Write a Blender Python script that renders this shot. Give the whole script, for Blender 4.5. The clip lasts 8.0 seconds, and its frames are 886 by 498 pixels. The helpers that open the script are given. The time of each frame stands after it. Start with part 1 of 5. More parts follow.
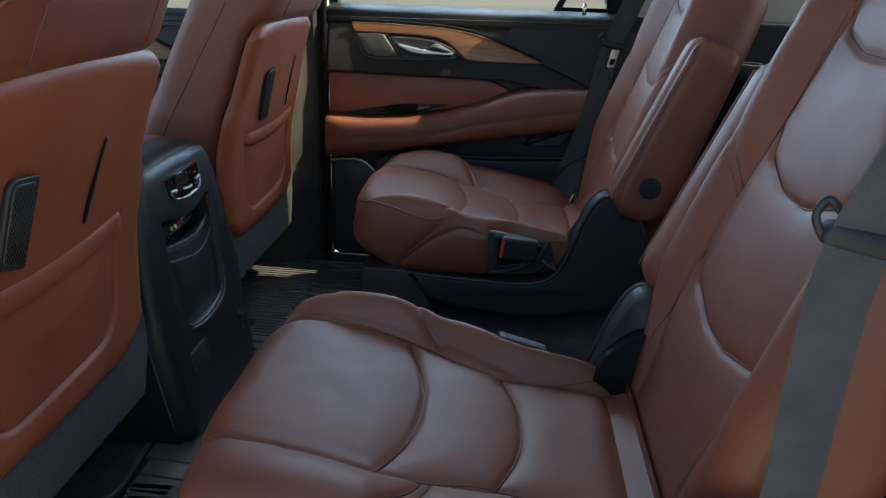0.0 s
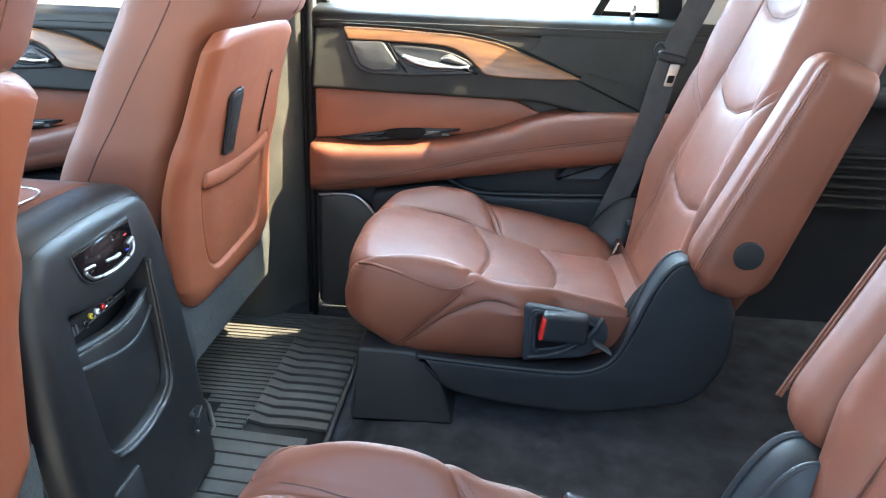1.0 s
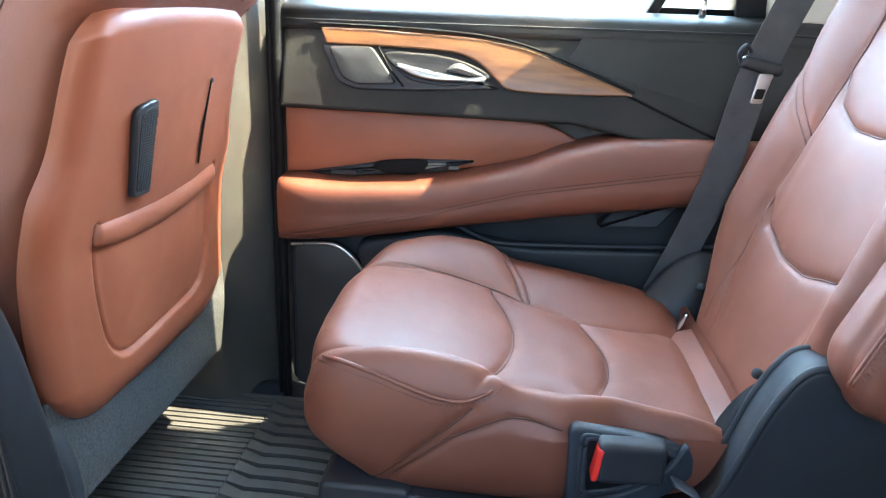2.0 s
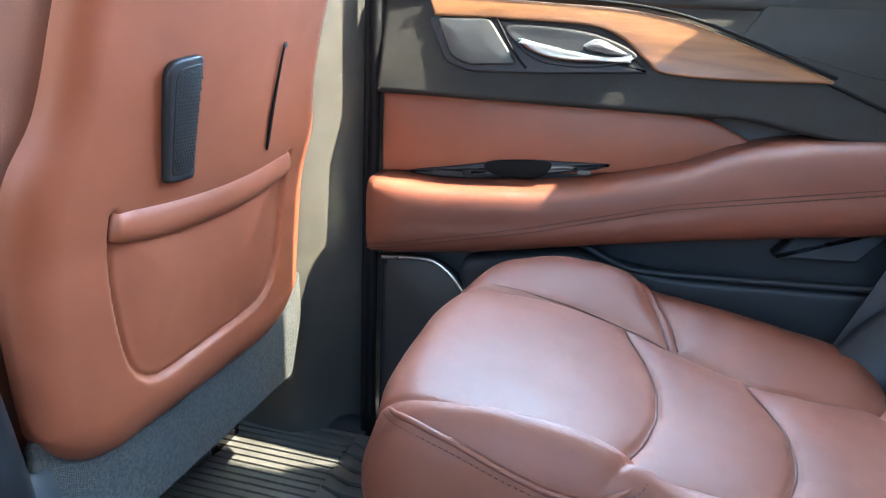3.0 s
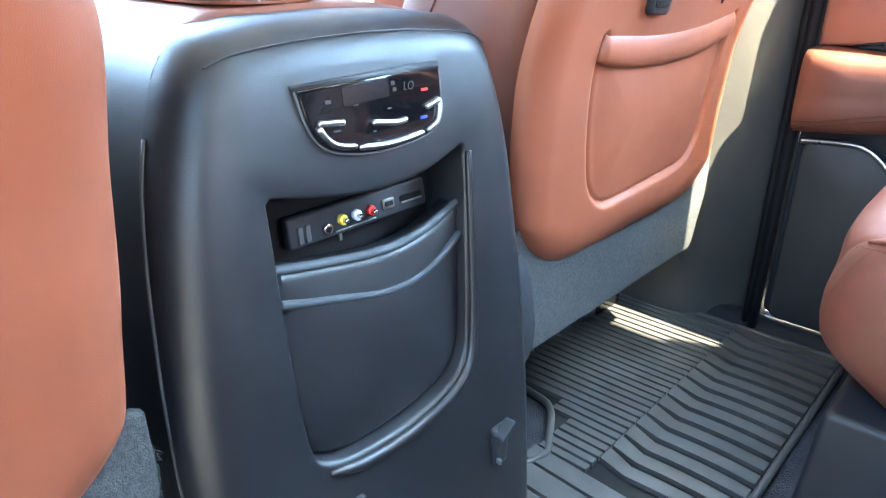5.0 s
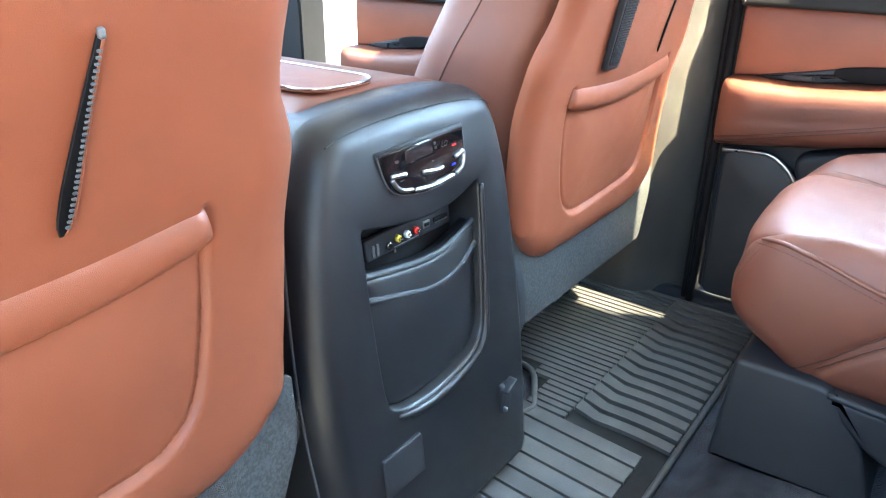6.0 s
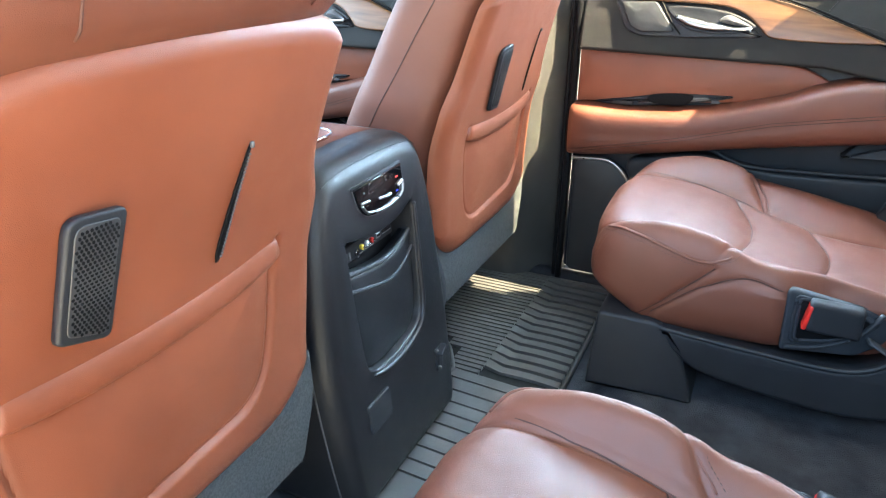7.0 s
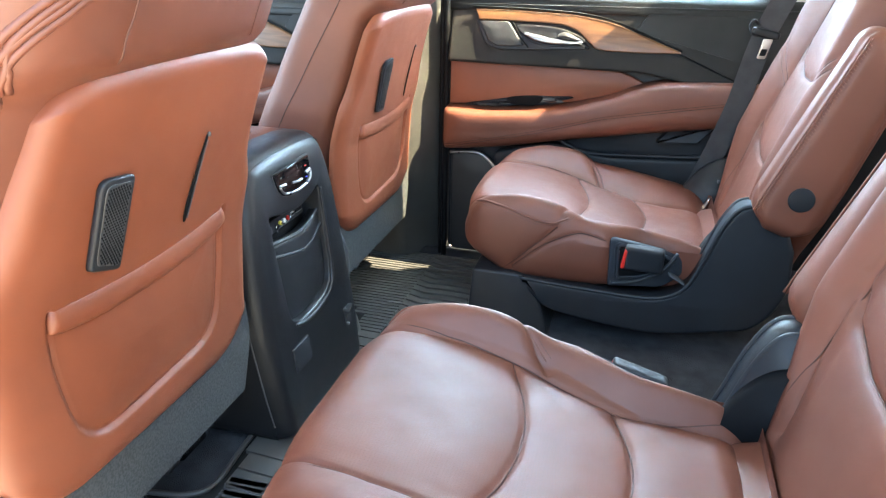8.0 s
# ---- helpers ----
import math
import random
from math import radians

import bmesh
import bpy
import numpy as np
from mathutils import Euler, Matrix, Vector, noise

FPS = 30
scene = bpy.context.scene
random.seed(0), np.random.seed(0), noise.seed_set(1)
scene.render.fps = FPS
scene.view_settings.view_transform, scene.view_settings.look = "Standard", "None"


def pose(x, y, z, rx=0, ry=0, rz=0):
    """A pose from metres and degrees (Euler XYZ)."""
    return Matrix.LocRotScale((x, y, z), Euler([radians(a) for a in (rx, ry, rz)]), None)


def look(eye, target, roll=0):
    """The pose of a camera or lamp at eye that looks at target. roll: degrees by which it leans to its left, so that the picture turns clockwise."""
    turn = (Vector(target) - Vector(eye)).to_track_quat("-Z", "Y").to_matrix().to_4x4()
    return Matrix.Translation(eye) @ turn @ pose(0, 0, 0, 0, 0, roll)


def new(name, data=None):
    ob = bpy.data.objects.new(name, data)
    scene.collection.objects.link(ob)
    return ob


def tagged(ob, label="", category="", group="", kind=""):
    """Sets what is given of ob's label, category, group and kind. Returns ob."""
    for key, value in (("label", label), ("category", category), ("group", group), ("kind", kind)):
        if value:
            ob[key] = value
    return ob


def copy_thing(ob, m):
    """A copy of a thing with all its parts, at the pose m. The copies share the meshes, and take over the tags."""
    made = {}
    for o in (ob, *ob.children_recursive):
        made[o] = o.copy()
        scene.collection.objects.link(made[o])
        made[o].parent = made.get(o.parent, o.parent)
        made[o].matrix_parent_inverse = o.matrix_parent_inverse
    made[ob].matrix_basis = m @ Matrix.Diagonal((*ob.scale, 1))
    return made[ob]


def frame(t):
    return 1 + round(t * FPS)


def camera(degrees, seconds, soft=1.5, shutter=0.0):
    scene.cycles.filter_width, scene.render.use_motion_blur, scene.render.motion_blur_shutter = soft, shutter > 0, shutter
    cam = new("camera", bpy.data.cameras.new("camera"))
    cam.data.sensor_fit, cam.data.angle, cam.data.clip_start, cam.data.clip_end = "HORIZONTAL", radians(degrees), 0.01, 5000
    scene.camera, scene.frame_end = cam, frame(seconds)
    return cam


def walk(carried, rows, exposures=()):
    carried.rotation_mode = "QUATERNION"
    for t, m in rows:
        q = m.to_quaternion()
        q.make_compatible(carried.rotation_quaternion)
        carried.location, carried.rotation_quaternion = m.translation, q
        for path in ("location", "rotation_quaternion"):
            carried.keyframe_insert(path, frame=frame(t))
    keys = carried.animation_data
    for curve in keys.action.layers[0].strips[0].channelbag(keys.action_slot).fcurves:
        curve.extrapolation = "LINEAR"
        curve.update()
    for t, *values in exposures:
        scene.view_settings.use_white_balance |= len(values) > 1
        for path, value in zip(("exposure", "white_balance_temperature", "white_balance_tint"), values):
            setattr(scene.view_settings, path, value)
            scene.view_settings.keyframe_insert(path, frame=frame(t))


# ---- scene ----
cam = camera(63.7, 8.0, soft=1.15)
PATH = [
    (0, (0.056, 0.085, 0.788), (-0.095, 1.943, 0.063), 2.0),
    (0.5, (0.034, 0.243, 0.78), (-0.106, 2.102, 0.056), 2.0),
    (1, (-0.028, 0.45, 0.766), (-0.149, 2.314, 0.052), 2.5),
    (1.2, (-0.031, 0.531, 0.753), (-0.165, 2.4, 0.053), 2.3),
    (2.3, (-0.053, 0.899, 0.671), (-0.251, 2.794, 0.062), 2.6),
    (2.5, (-0.059, 0.95, 0.655), (-0.311, 2.843, 0.061), 2.7),
    (3, (-0.066, 1.024, 0.62), (-0.561, 2.871, 0.032), 2.6),
    (3.5, (-0.082, 1.028, 0.562), (-0.87, 2.757, -0.06), 2.1),
    (4, (-0.123, 0.991, 0.512), (-1.161, 2.558, -0.173), 1.8),
    (4.5, (-0.137, 0.956, 0.508), (-1.305, 2.413, -0.21), 1.3),
    (5, (-0.145, 0.899, 0.53), (-1.353, 2.297, -0.237), 1.1),
    (5.2, (-0.144, 0.868, 0.546), (-1.346, 2.263, -0.236), 0.9),
    (6.3, (-0.062, 0.631, 0.672), (-1.063, 2.158, -0.145), 0.7),
    (6.5, (-0.055, 0.574, 0.697), (-0.986, 2.145, -0.12), 0.7),
    (7, (-0.037, 0.433, 0.748), (-0.792, 2.103, -0.054), 0.6),
    (7.5, (0.006, 0.318, 0.774), (-0.609, 2.053, -0.01), 0.7),
    (8, (0.061, 0.176, 0.79), (-0.424, 1.956, 0.019), 0.9),
]
EXPOSURES = [(0.0, 0.66, 6100, 10), (0.2, 1.5, 6200, 10), (0.35, 2.24, 6280, 10), (0.6, 2.78, 6350, 10), (1.2, 2.92, 6350, 10), (2.5, 2.97, 5780, 10), (3.0, 2.92, 5640, 10), (3.5, 2.9, 5640, 10), (4.0, 3.52, 5580, 10), (4.5, 3.8, 5660, 10), (5.2, 3.72, 5760, 10), (6.5, 3.36, 6260, 10), (7.2, 3.1, 6360, 10), (8.0, 2.94, 6440, 10)]
walk(cam, [(t, look(eye, target, roll)) for t, eye, target, roll in PATH], EXPOSURES)

# ---- light: open sky through the doors and windows, high sun through the far windows ----
SUN_ELEV, SUN_AZ = 57.7, 3.2      # azimuth of the sun, degrees counter-clockwise from +x
world = bpy.data.worlds.new("sky")
scene.world = world
world.use_nodes = True
wn = world.node_tree.nodes
sky = wn.new("ShaderNodeTexSky")
sky.sky_type = "NISHITA"
sky.sun_disc = False
sky.sun_elevation = radians(SUN_ELEV)
sky.sun_rotation = radians(90.0 - SUN_AZ)
bg = wn["Background"]
bg.inputs["Strength"].default_value = 0.07
world.node_tree.links.new(sky.outputs[0], bg.inputs["Color"])

sun = new("sun", bpy.data.lights.new("sun", "SUN"))
sun.data.energy = 6.5
sun.data.angle = radians(0.6)
sun.data.color = (1.0, 0.86, 0.57)
sun_from = Vector((math.cos(radians(SUN_AZ)) * math.cos(radians(SUN_ELEV)),
                   math.sin(radians(SUN_AZ)) * math.cos(radians(SUN_ELEV)), math.sin(radians(SUN_ELEV))))
sun.matrix_world = look(sun_from * 20, (0, 0, 0))


def area(name, eye, target, sx, sy, power, color=(1, 1, 1)):
    li = bpy.data.lights.new(name, "AREA")
    li.shape, li.size, li.size_y, li.energy, li.color = "RECTANGLE", sx, sy, power, color
    ob = new(name, li)
    ob.matrix_world = look(eye, target)
    return ob


# skylight entering at the open near door, the far windows and the windscreen
area("skylight_near_door", (0.0, 0.0, 1.12), (-0.05, 1.5, 0.45), 1.25, 0.75, 3.3, (0.48, 0.74, 1.0))
area("skylight_far_window", (-0.05, 2.1, 0.93), (-0.05, 1.3, 0.45), 0.9, 0.34, 5.1, (0.54, 0.78, 1.0))
area("skylight_windscreen", (-1.75, 1.235, 1.0), (-0.6, 1.235, 0.5), 1.3, 0.5, 4.5, (0.58, 0.81, 1.0))
area("skylight_tailgate", (2.05, 1.235, 0.96), (0.6, 1.235, 0.6), 1.2, 0.42, 6.5, (0.86, 0.93, 1.0))

# ---- materials ----


def mat(name):
    m = bpy.data.materials.new(name)
    m.use_nodes = True
    return m, m.node_tree.nodes, m.node_tree.links, m.node_tree.nodes["Principled BSDF"]


def ramp(nodes, stops):
    r = nodes.new("ShaderNodeValToRGB")
    while len(r.color_ramp.elements) < len(stops):
        r.color_ramp.elements.new(0.5)
    for e, (p, c) in zip(r.color_ramp.elements, stops):
        e.position, e.color = p, (*c, 1)
    return r


def surface(name, dark, light, rough, grain=900.0, bump=0.15, dist=0.0006, patch=7.0, metal=0.0, spec=0.5,
            kind="noise", coat=0.0, rough_var=0.08, sheen=0.0, span=0.2):
    """A two-scale procedural surface: broad tone patches, fine grain relief."""
    m, n, l, p = mat(name)
    co = n.new("ShaderNodeTexCoord")
    big = n.new("ShaderNodeTexNoise")
    big.inputs["Scale"].default_value, big.inputs["Detail"].default_value = patch, 5.0
    l.new(co.outputs["Object"], big.inputs["Vector"])
    r = ramp(n, [(0.5 - span, dark), (0.5 + span, light)])
    l.new(big.outputs["Fac"], r.inputs[0])
    l.new(r.outputs[0], p.inputs["Base Color"])
    if kind == "voronoi":
        g = n.new("ShaderNodeTexVoronoi")
        g.feature = "DISTANCE_TO_EDGE"
        g.inputs["Scale"].default_value = grain
        src = g.outputs["Distance"]
        l.new(co.outputs["Object"], g.inputs["Vector"])
    else:
        g = n.new("ShaderNodeTexNoise")
        g.inputs["Scale"].default_value, g.inputs["Detail"].default_value = grain, 3.0
        src = g.outputs["Fac"]
        l.new(co.outputs["Object"], g.inputs["Vector"])
    b = n.new("ShaderNodeBump")
    b.inputs["Strength"].default_value, b.inputs["Distance"].default_value = bump, dist
    l.new(src, b.inputs["Height"])
    l.new(b.outputs[0], p.inputs["Normal"])
    mr = n.new("ShaderNodeMapRange")
    mr.inputs["To Min"].default_value, mr.inputs["To Max"].default_value = rough - rough_var, rough + rough_var
    fine = n.new("ShaderNodeTexNoise")
    fine.inputs["Scale"].default_value, fine.inputs["Detail"].default_value = patch * 6, 4.0
    l.new(co.outputs["Object"], fine.inputs["Vector"])
    l.new(fine.outputs["Fac"], mr.inputs["Value"])
    l.new(mr.outputs[0], p.inputs["Roughness"])
    p.inputs["Metallic"].default_value = metal
    p.inputs["Specular IOR Level"].default_value = spec
    p.inputs["Coat Weight"].default_value = coat
    p.inputs["Sheen Weight"].default_value = sheen
    return m


LEATHER = surface("saddle_leather", (0.119, 0.0362, 0.0192), (0.171, 0.053, 0.0292), 0.49, 900, 0.5, 0.0006, 5.0, kind="voronoi", spec=0.6, rough_var=0.08)
LEATHER_SHELL = surface("saddle_leatherette", (0.178, 0.049, 0.0225), (0.246, 0.0715, 0.034), 0.44, 900, 0.4, 0.0006, 6.0, kind="voronoi", rough_var=0.08, spec=0.5)
THREAD = surface("seam_thread", (0.05, 0.017, 0.01), (0.085, 0.027, 0.016), 0.6, 1500, 0.3)
DARK_THREAD = surface("black_thread", (0.008, 0.008, 0.009), (0.014, 0.014, 0.015), 0.6, 1500, 0.3)
SATIN_GREY = surface("satin_grey_plastic", (0.06, 0.06, 0.063), (0.09, 0.09, 0.092), 0.35, 400, 0.1)
TRAY_GREY = surface("pale_grey_plastic", (0.16, 0.155, 0.145), (0.22, 0.215, 0.2), 0.5, 400, 0.1)
SYMBOL = surface("dim_printed_symbol", (0.03, 0.03, 0.031), (0.042, 0.042, 0.043), 0.6, 300, 0.0, spec=0.1)
CORD = surface("piping_leather", (0.20, 0.058, 0.027), (0.25, 0.075, 0.036), 0.45, 1500, 0.2)
DARK_LEATHER = surface("black_grained_vinyl", (0.012, 0.0115, 0.011), (0.02, 0.019, 0.018), 0.55, 700, 0.5, 0.0008, 8.0, kind="voronoi", spec=0.25)
BLACK_PLASTIC = surface("black_grained_plastic", (0.0135, 0.0148, 0.018), (0.0215, 0.0232, 0.0275), 0.5, 900, 0.3, 0.0005, 9.0, kind="voronoi", spec=0.36)
CONSOLE_SKIN = surface("console_soft_vinyl", (0.0066, 0.0072, 0.0088), (0.0112, 0.012, 0.0145), 0.4, 1100, 0.32, 0.0005, 9.0, kind="voronoi", spec=0.52)
GLOSS_BLACK = surface("gloss_black_panel", (0.004, 0.004, 0.005), (0.006, 0.006, 0.007), 0.06, 60, 0.0, rough_var=0.02)
MATTE_BLACK = surface("matte_black_recess", (0.003, 0.003, 0.0036), (0.006, 0.006, 0.007), 0.65, 800, 0.2, spec=0.15)
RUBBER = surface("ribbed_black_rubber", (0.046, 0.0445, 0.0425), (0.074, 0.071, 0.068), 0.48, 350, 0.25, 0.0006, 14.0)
# darker copy of the rubber: shade between the ribs put into the colour
MAT_BASE = surface("shaded_rubber_groove", (0.006, 0.006, 0.006), (0.011, 0.011, 0.011), 0.7, 350, 0.2, spec=0.2)
CARPET = surface("charcoal_floor_carpet", (0.034, 0.037, 0.044), (0.068, 0.072, 0.083), 0.95, 500, 1.0, 0.003, 22.0, spec=0.1)
SEAT_CARPET = surface("grey_seat_carpet", (0.052, 0.055, 0.056), (0.082, 0.085, 0.086), 0.95, 900, 0.8, 0.003, 300.0, spec=0.1, sheen=0.0, span=0.12)
CHROME = surface("satin_chrome", (0.62, 0.62, 0.62), (0.72, 0.72, 0.71), 0.16, 200, 0.02, metal=1.0, rough_var=0.05)
SILVER = surface("silver_toggle", (0.36, 0.355, 0.34), (0.46, 0.455, 0.44), 0.3, 300, 0.05, metal=1.0)
POCKET_DARK = surface("dark_slate_fabric", (0.014, 0.017, 0.023), (0.024, 0.028, 0.035), 0.7, 900, 0.5, 0.001, 20.0)
STRAP_GREY = surface("pale_grey_webbing", (0.07, 0.075, 0.085), (0.1, 0.105, 0.115), 0.8, 700, 0.6, 0.001, 30.0)
GRILLE = surface("dark_grille_metal", (0.03, 0.03, 0.032), (0.042, 0.042, 0.044), 0.5, 500, 0.1)
WEBBING = surface("grey_belt_webbing", (0.03, 0.031, 0.035), (0.045, 0.047, 0.052), 0.8, 700, 0.6, 0.001, 30.0, sheen=0.2)
PILLAR = surface("dark_pillar_trim", (0.042, 0.0405, 0.037), (0.056, 0.054, 0.049), 0.5, 700, 0.35, 0.0006, 9.0, kind="voronoi", spec=0.3)
HEADLINER = surface("cream_headliner", (0.55, 0.52, 0.46), (0.62, 0.59, 0.52), 0.9, 500, 0.3, patch=4.0)
RED = surface("red_button_plastic", (0.55, 0.02, 0.015), (0.65, 0.03, 0.02), 0.4, 300, 0.05)
YELLOW = surface("yellow_plastic", (0.7, 0.5, 0.05), (0.75, 0.55, 0.07), 0.4, 300, 0.05)
WHITE = surface("white_plastic", (0.7, 0.7, 0.7), (0.78, 0.78, 0.78), 0.4, 300, 0.05)
POCKET_FABRIC = surface("slate_elastic_fabric", (0.022, 0.0255, 0.031), (0.038, 0.043, 0.05), 0.75, 900, 0.5, 0.001, 20.0)
CONCRETE = surface("pale_concrete", (0.42, 0.41, 0.39), (0.55, 0.54, 0.51), 0.9, 40, 0.3, 0.004, 0.7)
GRASS = surface("lawn_green", (0.035, 0.065, 0.008), (0.06, 0.1, 0.014), 0.9, 60, 0.8, 0.03, 1.5)
PAINT = surface("body_paint", (0.5, 0.5, 0.5), (0.56, 0.56, 0.56), 0.25, 300, 0.02, coat=0.6)


def perforated():
    """Leather with rows of small punched holes."""
    m = LEATHER.copy()
    m.name = "perforated_saddle_leather"
    n, l = m.node_tree.nodes, m.node_tree.links
    p = n["Principled BSDF"]
    co = n.new("ShaderNodeTexCoord")
    sc = n.new("ShaderNodeVectorMath")
    sc.operation = "MULTIPLY"
    sc.inputs[1].default_value = (270, 270, 0)
    l.new(co.outputs["UV"], sc.inputs[0])
    fr = n.new("ShaderNodeVectorMath")
    fr.operation = "FRACTION"
    l.new(sc.outputs[0], fr.inputs[0])
    ds = n.new("ShaderNodeVectorMath")
    ds.operation = "DISTANCE"
    ds.inputs[1].default_value = (0.5, 0.5, 0)
    l.new(fr.outputs[0], ds.inputs[0])
    lt = n.new("ShaderNodeMath")
    lt.operation = "LESS_THAN"
    lt.inputs[1].default_value = 0.17
    l.new(ds.outputs["Value"], lt.inputs[0])
    old = p.inputs["Base Color"].links[0].from_socket
    mx = n.new("ShaderNodeMix")
    mx.data_type = "RGBA"
    at = n.new("ShaderNodeAttribute")
    at.attribute_name = "perf"
    th = n.new("ShaderNodeMath")
    th.operation = "GREATER_THAN"
    th.inputs[1].default_value = 0.004
    l.new(at.outputs["Fac"], th.inputs[0])
    ml = n.new("ShaderNodeMath")
    ml.operation = "MULTIPLY"
    l.new(th.outputs[0], ml.inputs[0])
    l.new(lt.outputs[0], ml.inputs[1])
    l.new(ml.outputs[0], mx.inputs["Factor"])
    l.new(old, mx.inputs["A"])
    mx.inputs["B"].default_value = (0.12, 0.036, 0.018, 1)
    l.new(mx.outputs["Result"], p.inputs["Base Color"])
    return m


LEATHER_PERF = perforated()


def wood():
    m, n, l, p = mat("open_pore_walnut")
    co = n.new("ShaderNodeTexCoord")
    mp = n.new("ShaderNodeMapping")
    mp.inputs["Scale"].default_value = (3.0, 30.0, 34.0)
    l.new(co.outputs["Object"], mp.inputs["Vector"])
    a = n.new("ShaderNodeTexNoise")
    a.inputs["Scale"].default_value, a.inputs["Detail"].default_value, a.inputs["Distortion"].default_value = 1.6, 6.0, 1.2
    l.new(mp.outputs[0], a.inputs["Vector"])
    r = ramp(n, [(0.28, (0.105, 0.043, 0.015)), (0.5, (0.17, 0.074, 0.028)), (0.74, (0.225, 0.105, 0.044))])
    l.new(a.outputs["Fac"], r.inputs[0])
    l.new(r.outputs[0], p.inputs["Base Color"])
    f = n.new("ShaderNodeTexNoise")
    f.inputs["Scale"].default_value, f.inputs["Detail"].default_value = 14.0, 4.0
    l.new(mp.outputs[0], f.inputs["Vector"])
    b = n.new("ShaderNodeBump")
    b.inputs["Strength"].default_value, b.inputs["Distance"].default_value = 0.3, 0.0006
    l.new(f.outputs["Fac"], b.inputs["Height"])
    l.new(b.outputs[0], p.inputs["Normal"])
    p.inputs["Roughness"].default_value = 0.36
    return m


WOOD = wood()


def glass():
    m, n, l, p = mat("window_glass")
    p.inputs["Base Color"].default_value = (0.95, 0.98, 0.96, 1)
    p.inputs["Transmission Weight"].default_value = 1.0
    p.inputs["Roughness"].default_value = 0.0
    p.inputs["IOR"].default_value = 1.05
    return m


GLASS = glass()


def tinted():
    m, n, l, p = mat("dark_tinted_glass")
    p.inputs["Base Color"].default_value = (0.3, 0.32, 0.28, 1)
    p.inputs["Transmission Weight"].default_value = 1.0
    p.inputs["Roughness"].default_value = 0.0
    p.inputs["IOR"].default_value = 1.05
    return m


TINT = tinted()


def mesh_grille():
    """Perforated black speaker cover: fine hexagonal dimples."""
    m = surface("black_speaker_mesh", (0.016, 0.016, 0.017), (0.026, 0.026, 0.027), 0.5, 700, 0.25, 0.0006, 8.0, kind="voronoi")
    return m


MESH = mesh_grille()

# ---- building helpers ----
from mathutils import geometry

YC = 1.235          # the car's middle line


def mk(name, verts, faces, material, parent=None, label="", smooth=True, flip=False, uv=None, perf=None, normals=None):
    """Link vertices and faces as ONE mesh object, under parent if given."""
    me = bpy.data.meshes.new(name)
    if flip:
        faces = [f[::-1] for f in faces]
    me.from_pydata([tuple(map(float, v)) for v in verts], [], [tuple(f) for f in faces])
    me.materials.append(material)
    if uv is not None:
        lay = me.uv_layers.new(name="UVMap")
        idx = np.empty(len(me.loops), dtype=np.int64)
        me.loops.foreach_get("vertex_index", idx)
        lay.data.foreach_set("uv", np.asarray(uv)[idx].astype(np.float32).ravel())
    if perf is not None:
        a = me.attributes.new("perf", "FLOAT", "POINT")
        a.data.foreach_set("value", np.asarray(perf, np.float32))
    if smooth:
        me.shade_smooth()
    me.update()
    if normals is not None:
        me.normals_split_custom_set_from_vertices([tuple(map(float, n_)) for n_ in normals])
    ob = new(name, me)
    if label:
        ob["label"] = label
    if parent is not None:
        ob.parent = parent
    return ob


def vertex_normals(p, faces, flip=False):
    """Mean normal at each vertex of a quad mesh, so that its split panels shade as one skin."""
    fa = np.array(faces)
    n_ = np.cross(p[fa[:, 2]] - p[fa[:, 0]], p[fa[:, 3]] - p[fa[:, 1]])
    out = np.zeros_like(p)
    for k in range(4):
        np.add.at(out, fa[:, k], n_)
    out /= np.maximum(np.linalg.norm(out, axis=1, keepdims=True), 1e-12)
    return -out if flip else out


def part(name, bm, material, parent, label="", smooth=True):
    me = bpy.data.meshes.new(name)
    bm.to_mesh(me)
    bm.free()
    me.materials.append(material)
    if smooth:
        me.shade_smooth()
    ob = new(name, me)
    ob.parent = parent
    if label:
        ob["label"] = label
    return ob


def thing(name, label, category, group="", kind=""):
    ob = new(name)
    ob.empty_display_size = 0.05
    return tagged(ob, label, category, group, kind)


def catmull(pts, per=8, closed=True):
    """A smooth line through the points."""
    p = np.array(pts, float)
    n = len(p)
    out = []
    for i in range(n if closed else n - 1):
        a, b, c, d = (p[(i + k) % n] if closed else p[min(max(i + k, 0), n - 1)] for k in (-1, 0, 1, 2))
        for t in np.linspace(0, 1, per, endpoint=False):
            out.append(0.5 * (2 * b + (c - a) * t + (2 * a - 5 * b + 4 * c - d) * t * t + (3 * b - a - 3 * c + d) * t ** 3))
    if not closed:
        out.append(p[-1])
    return np.array(out)


def resample(pts, n, closed=True):
    p = np.array(pts, float)
    q = np.vstack([p, p[:1]]) if closed else p
    d = np.r_[0, np.cumsum(np.linalg.norm(np.diff(q, axis=0), axis=1))]
    s = np.linspace(0, d[-1], n, endpoint=not closed)
    return np.stack([np.interp(s, d, q[:, k]) for k in range(q.shape[1])], 1)


def rounded(pts, r, k=5):
    """Outline with its corners rounded to radius r (a number or one a corner)."""
    p = [Vector(q) for q in pts]
    out = []
    for i, c in enumerate(p):
        a, b = p[i - 1] - c, p[(i + 1) % len(p)] - c
        rr = min(r[i] if isinstance(r, (list, tuple)) else r, a.length * 0.49, b.length * 0.49)
        s, e = c + a.normalized() * rr, c + b.normalized() * rr
        for j in range(k + 1):
            t = j / k
            out.append(tuple(s * (1 - t) ** 2 + c * 2 * t * (1 - t) + e * t * t))
    return np.array(out)


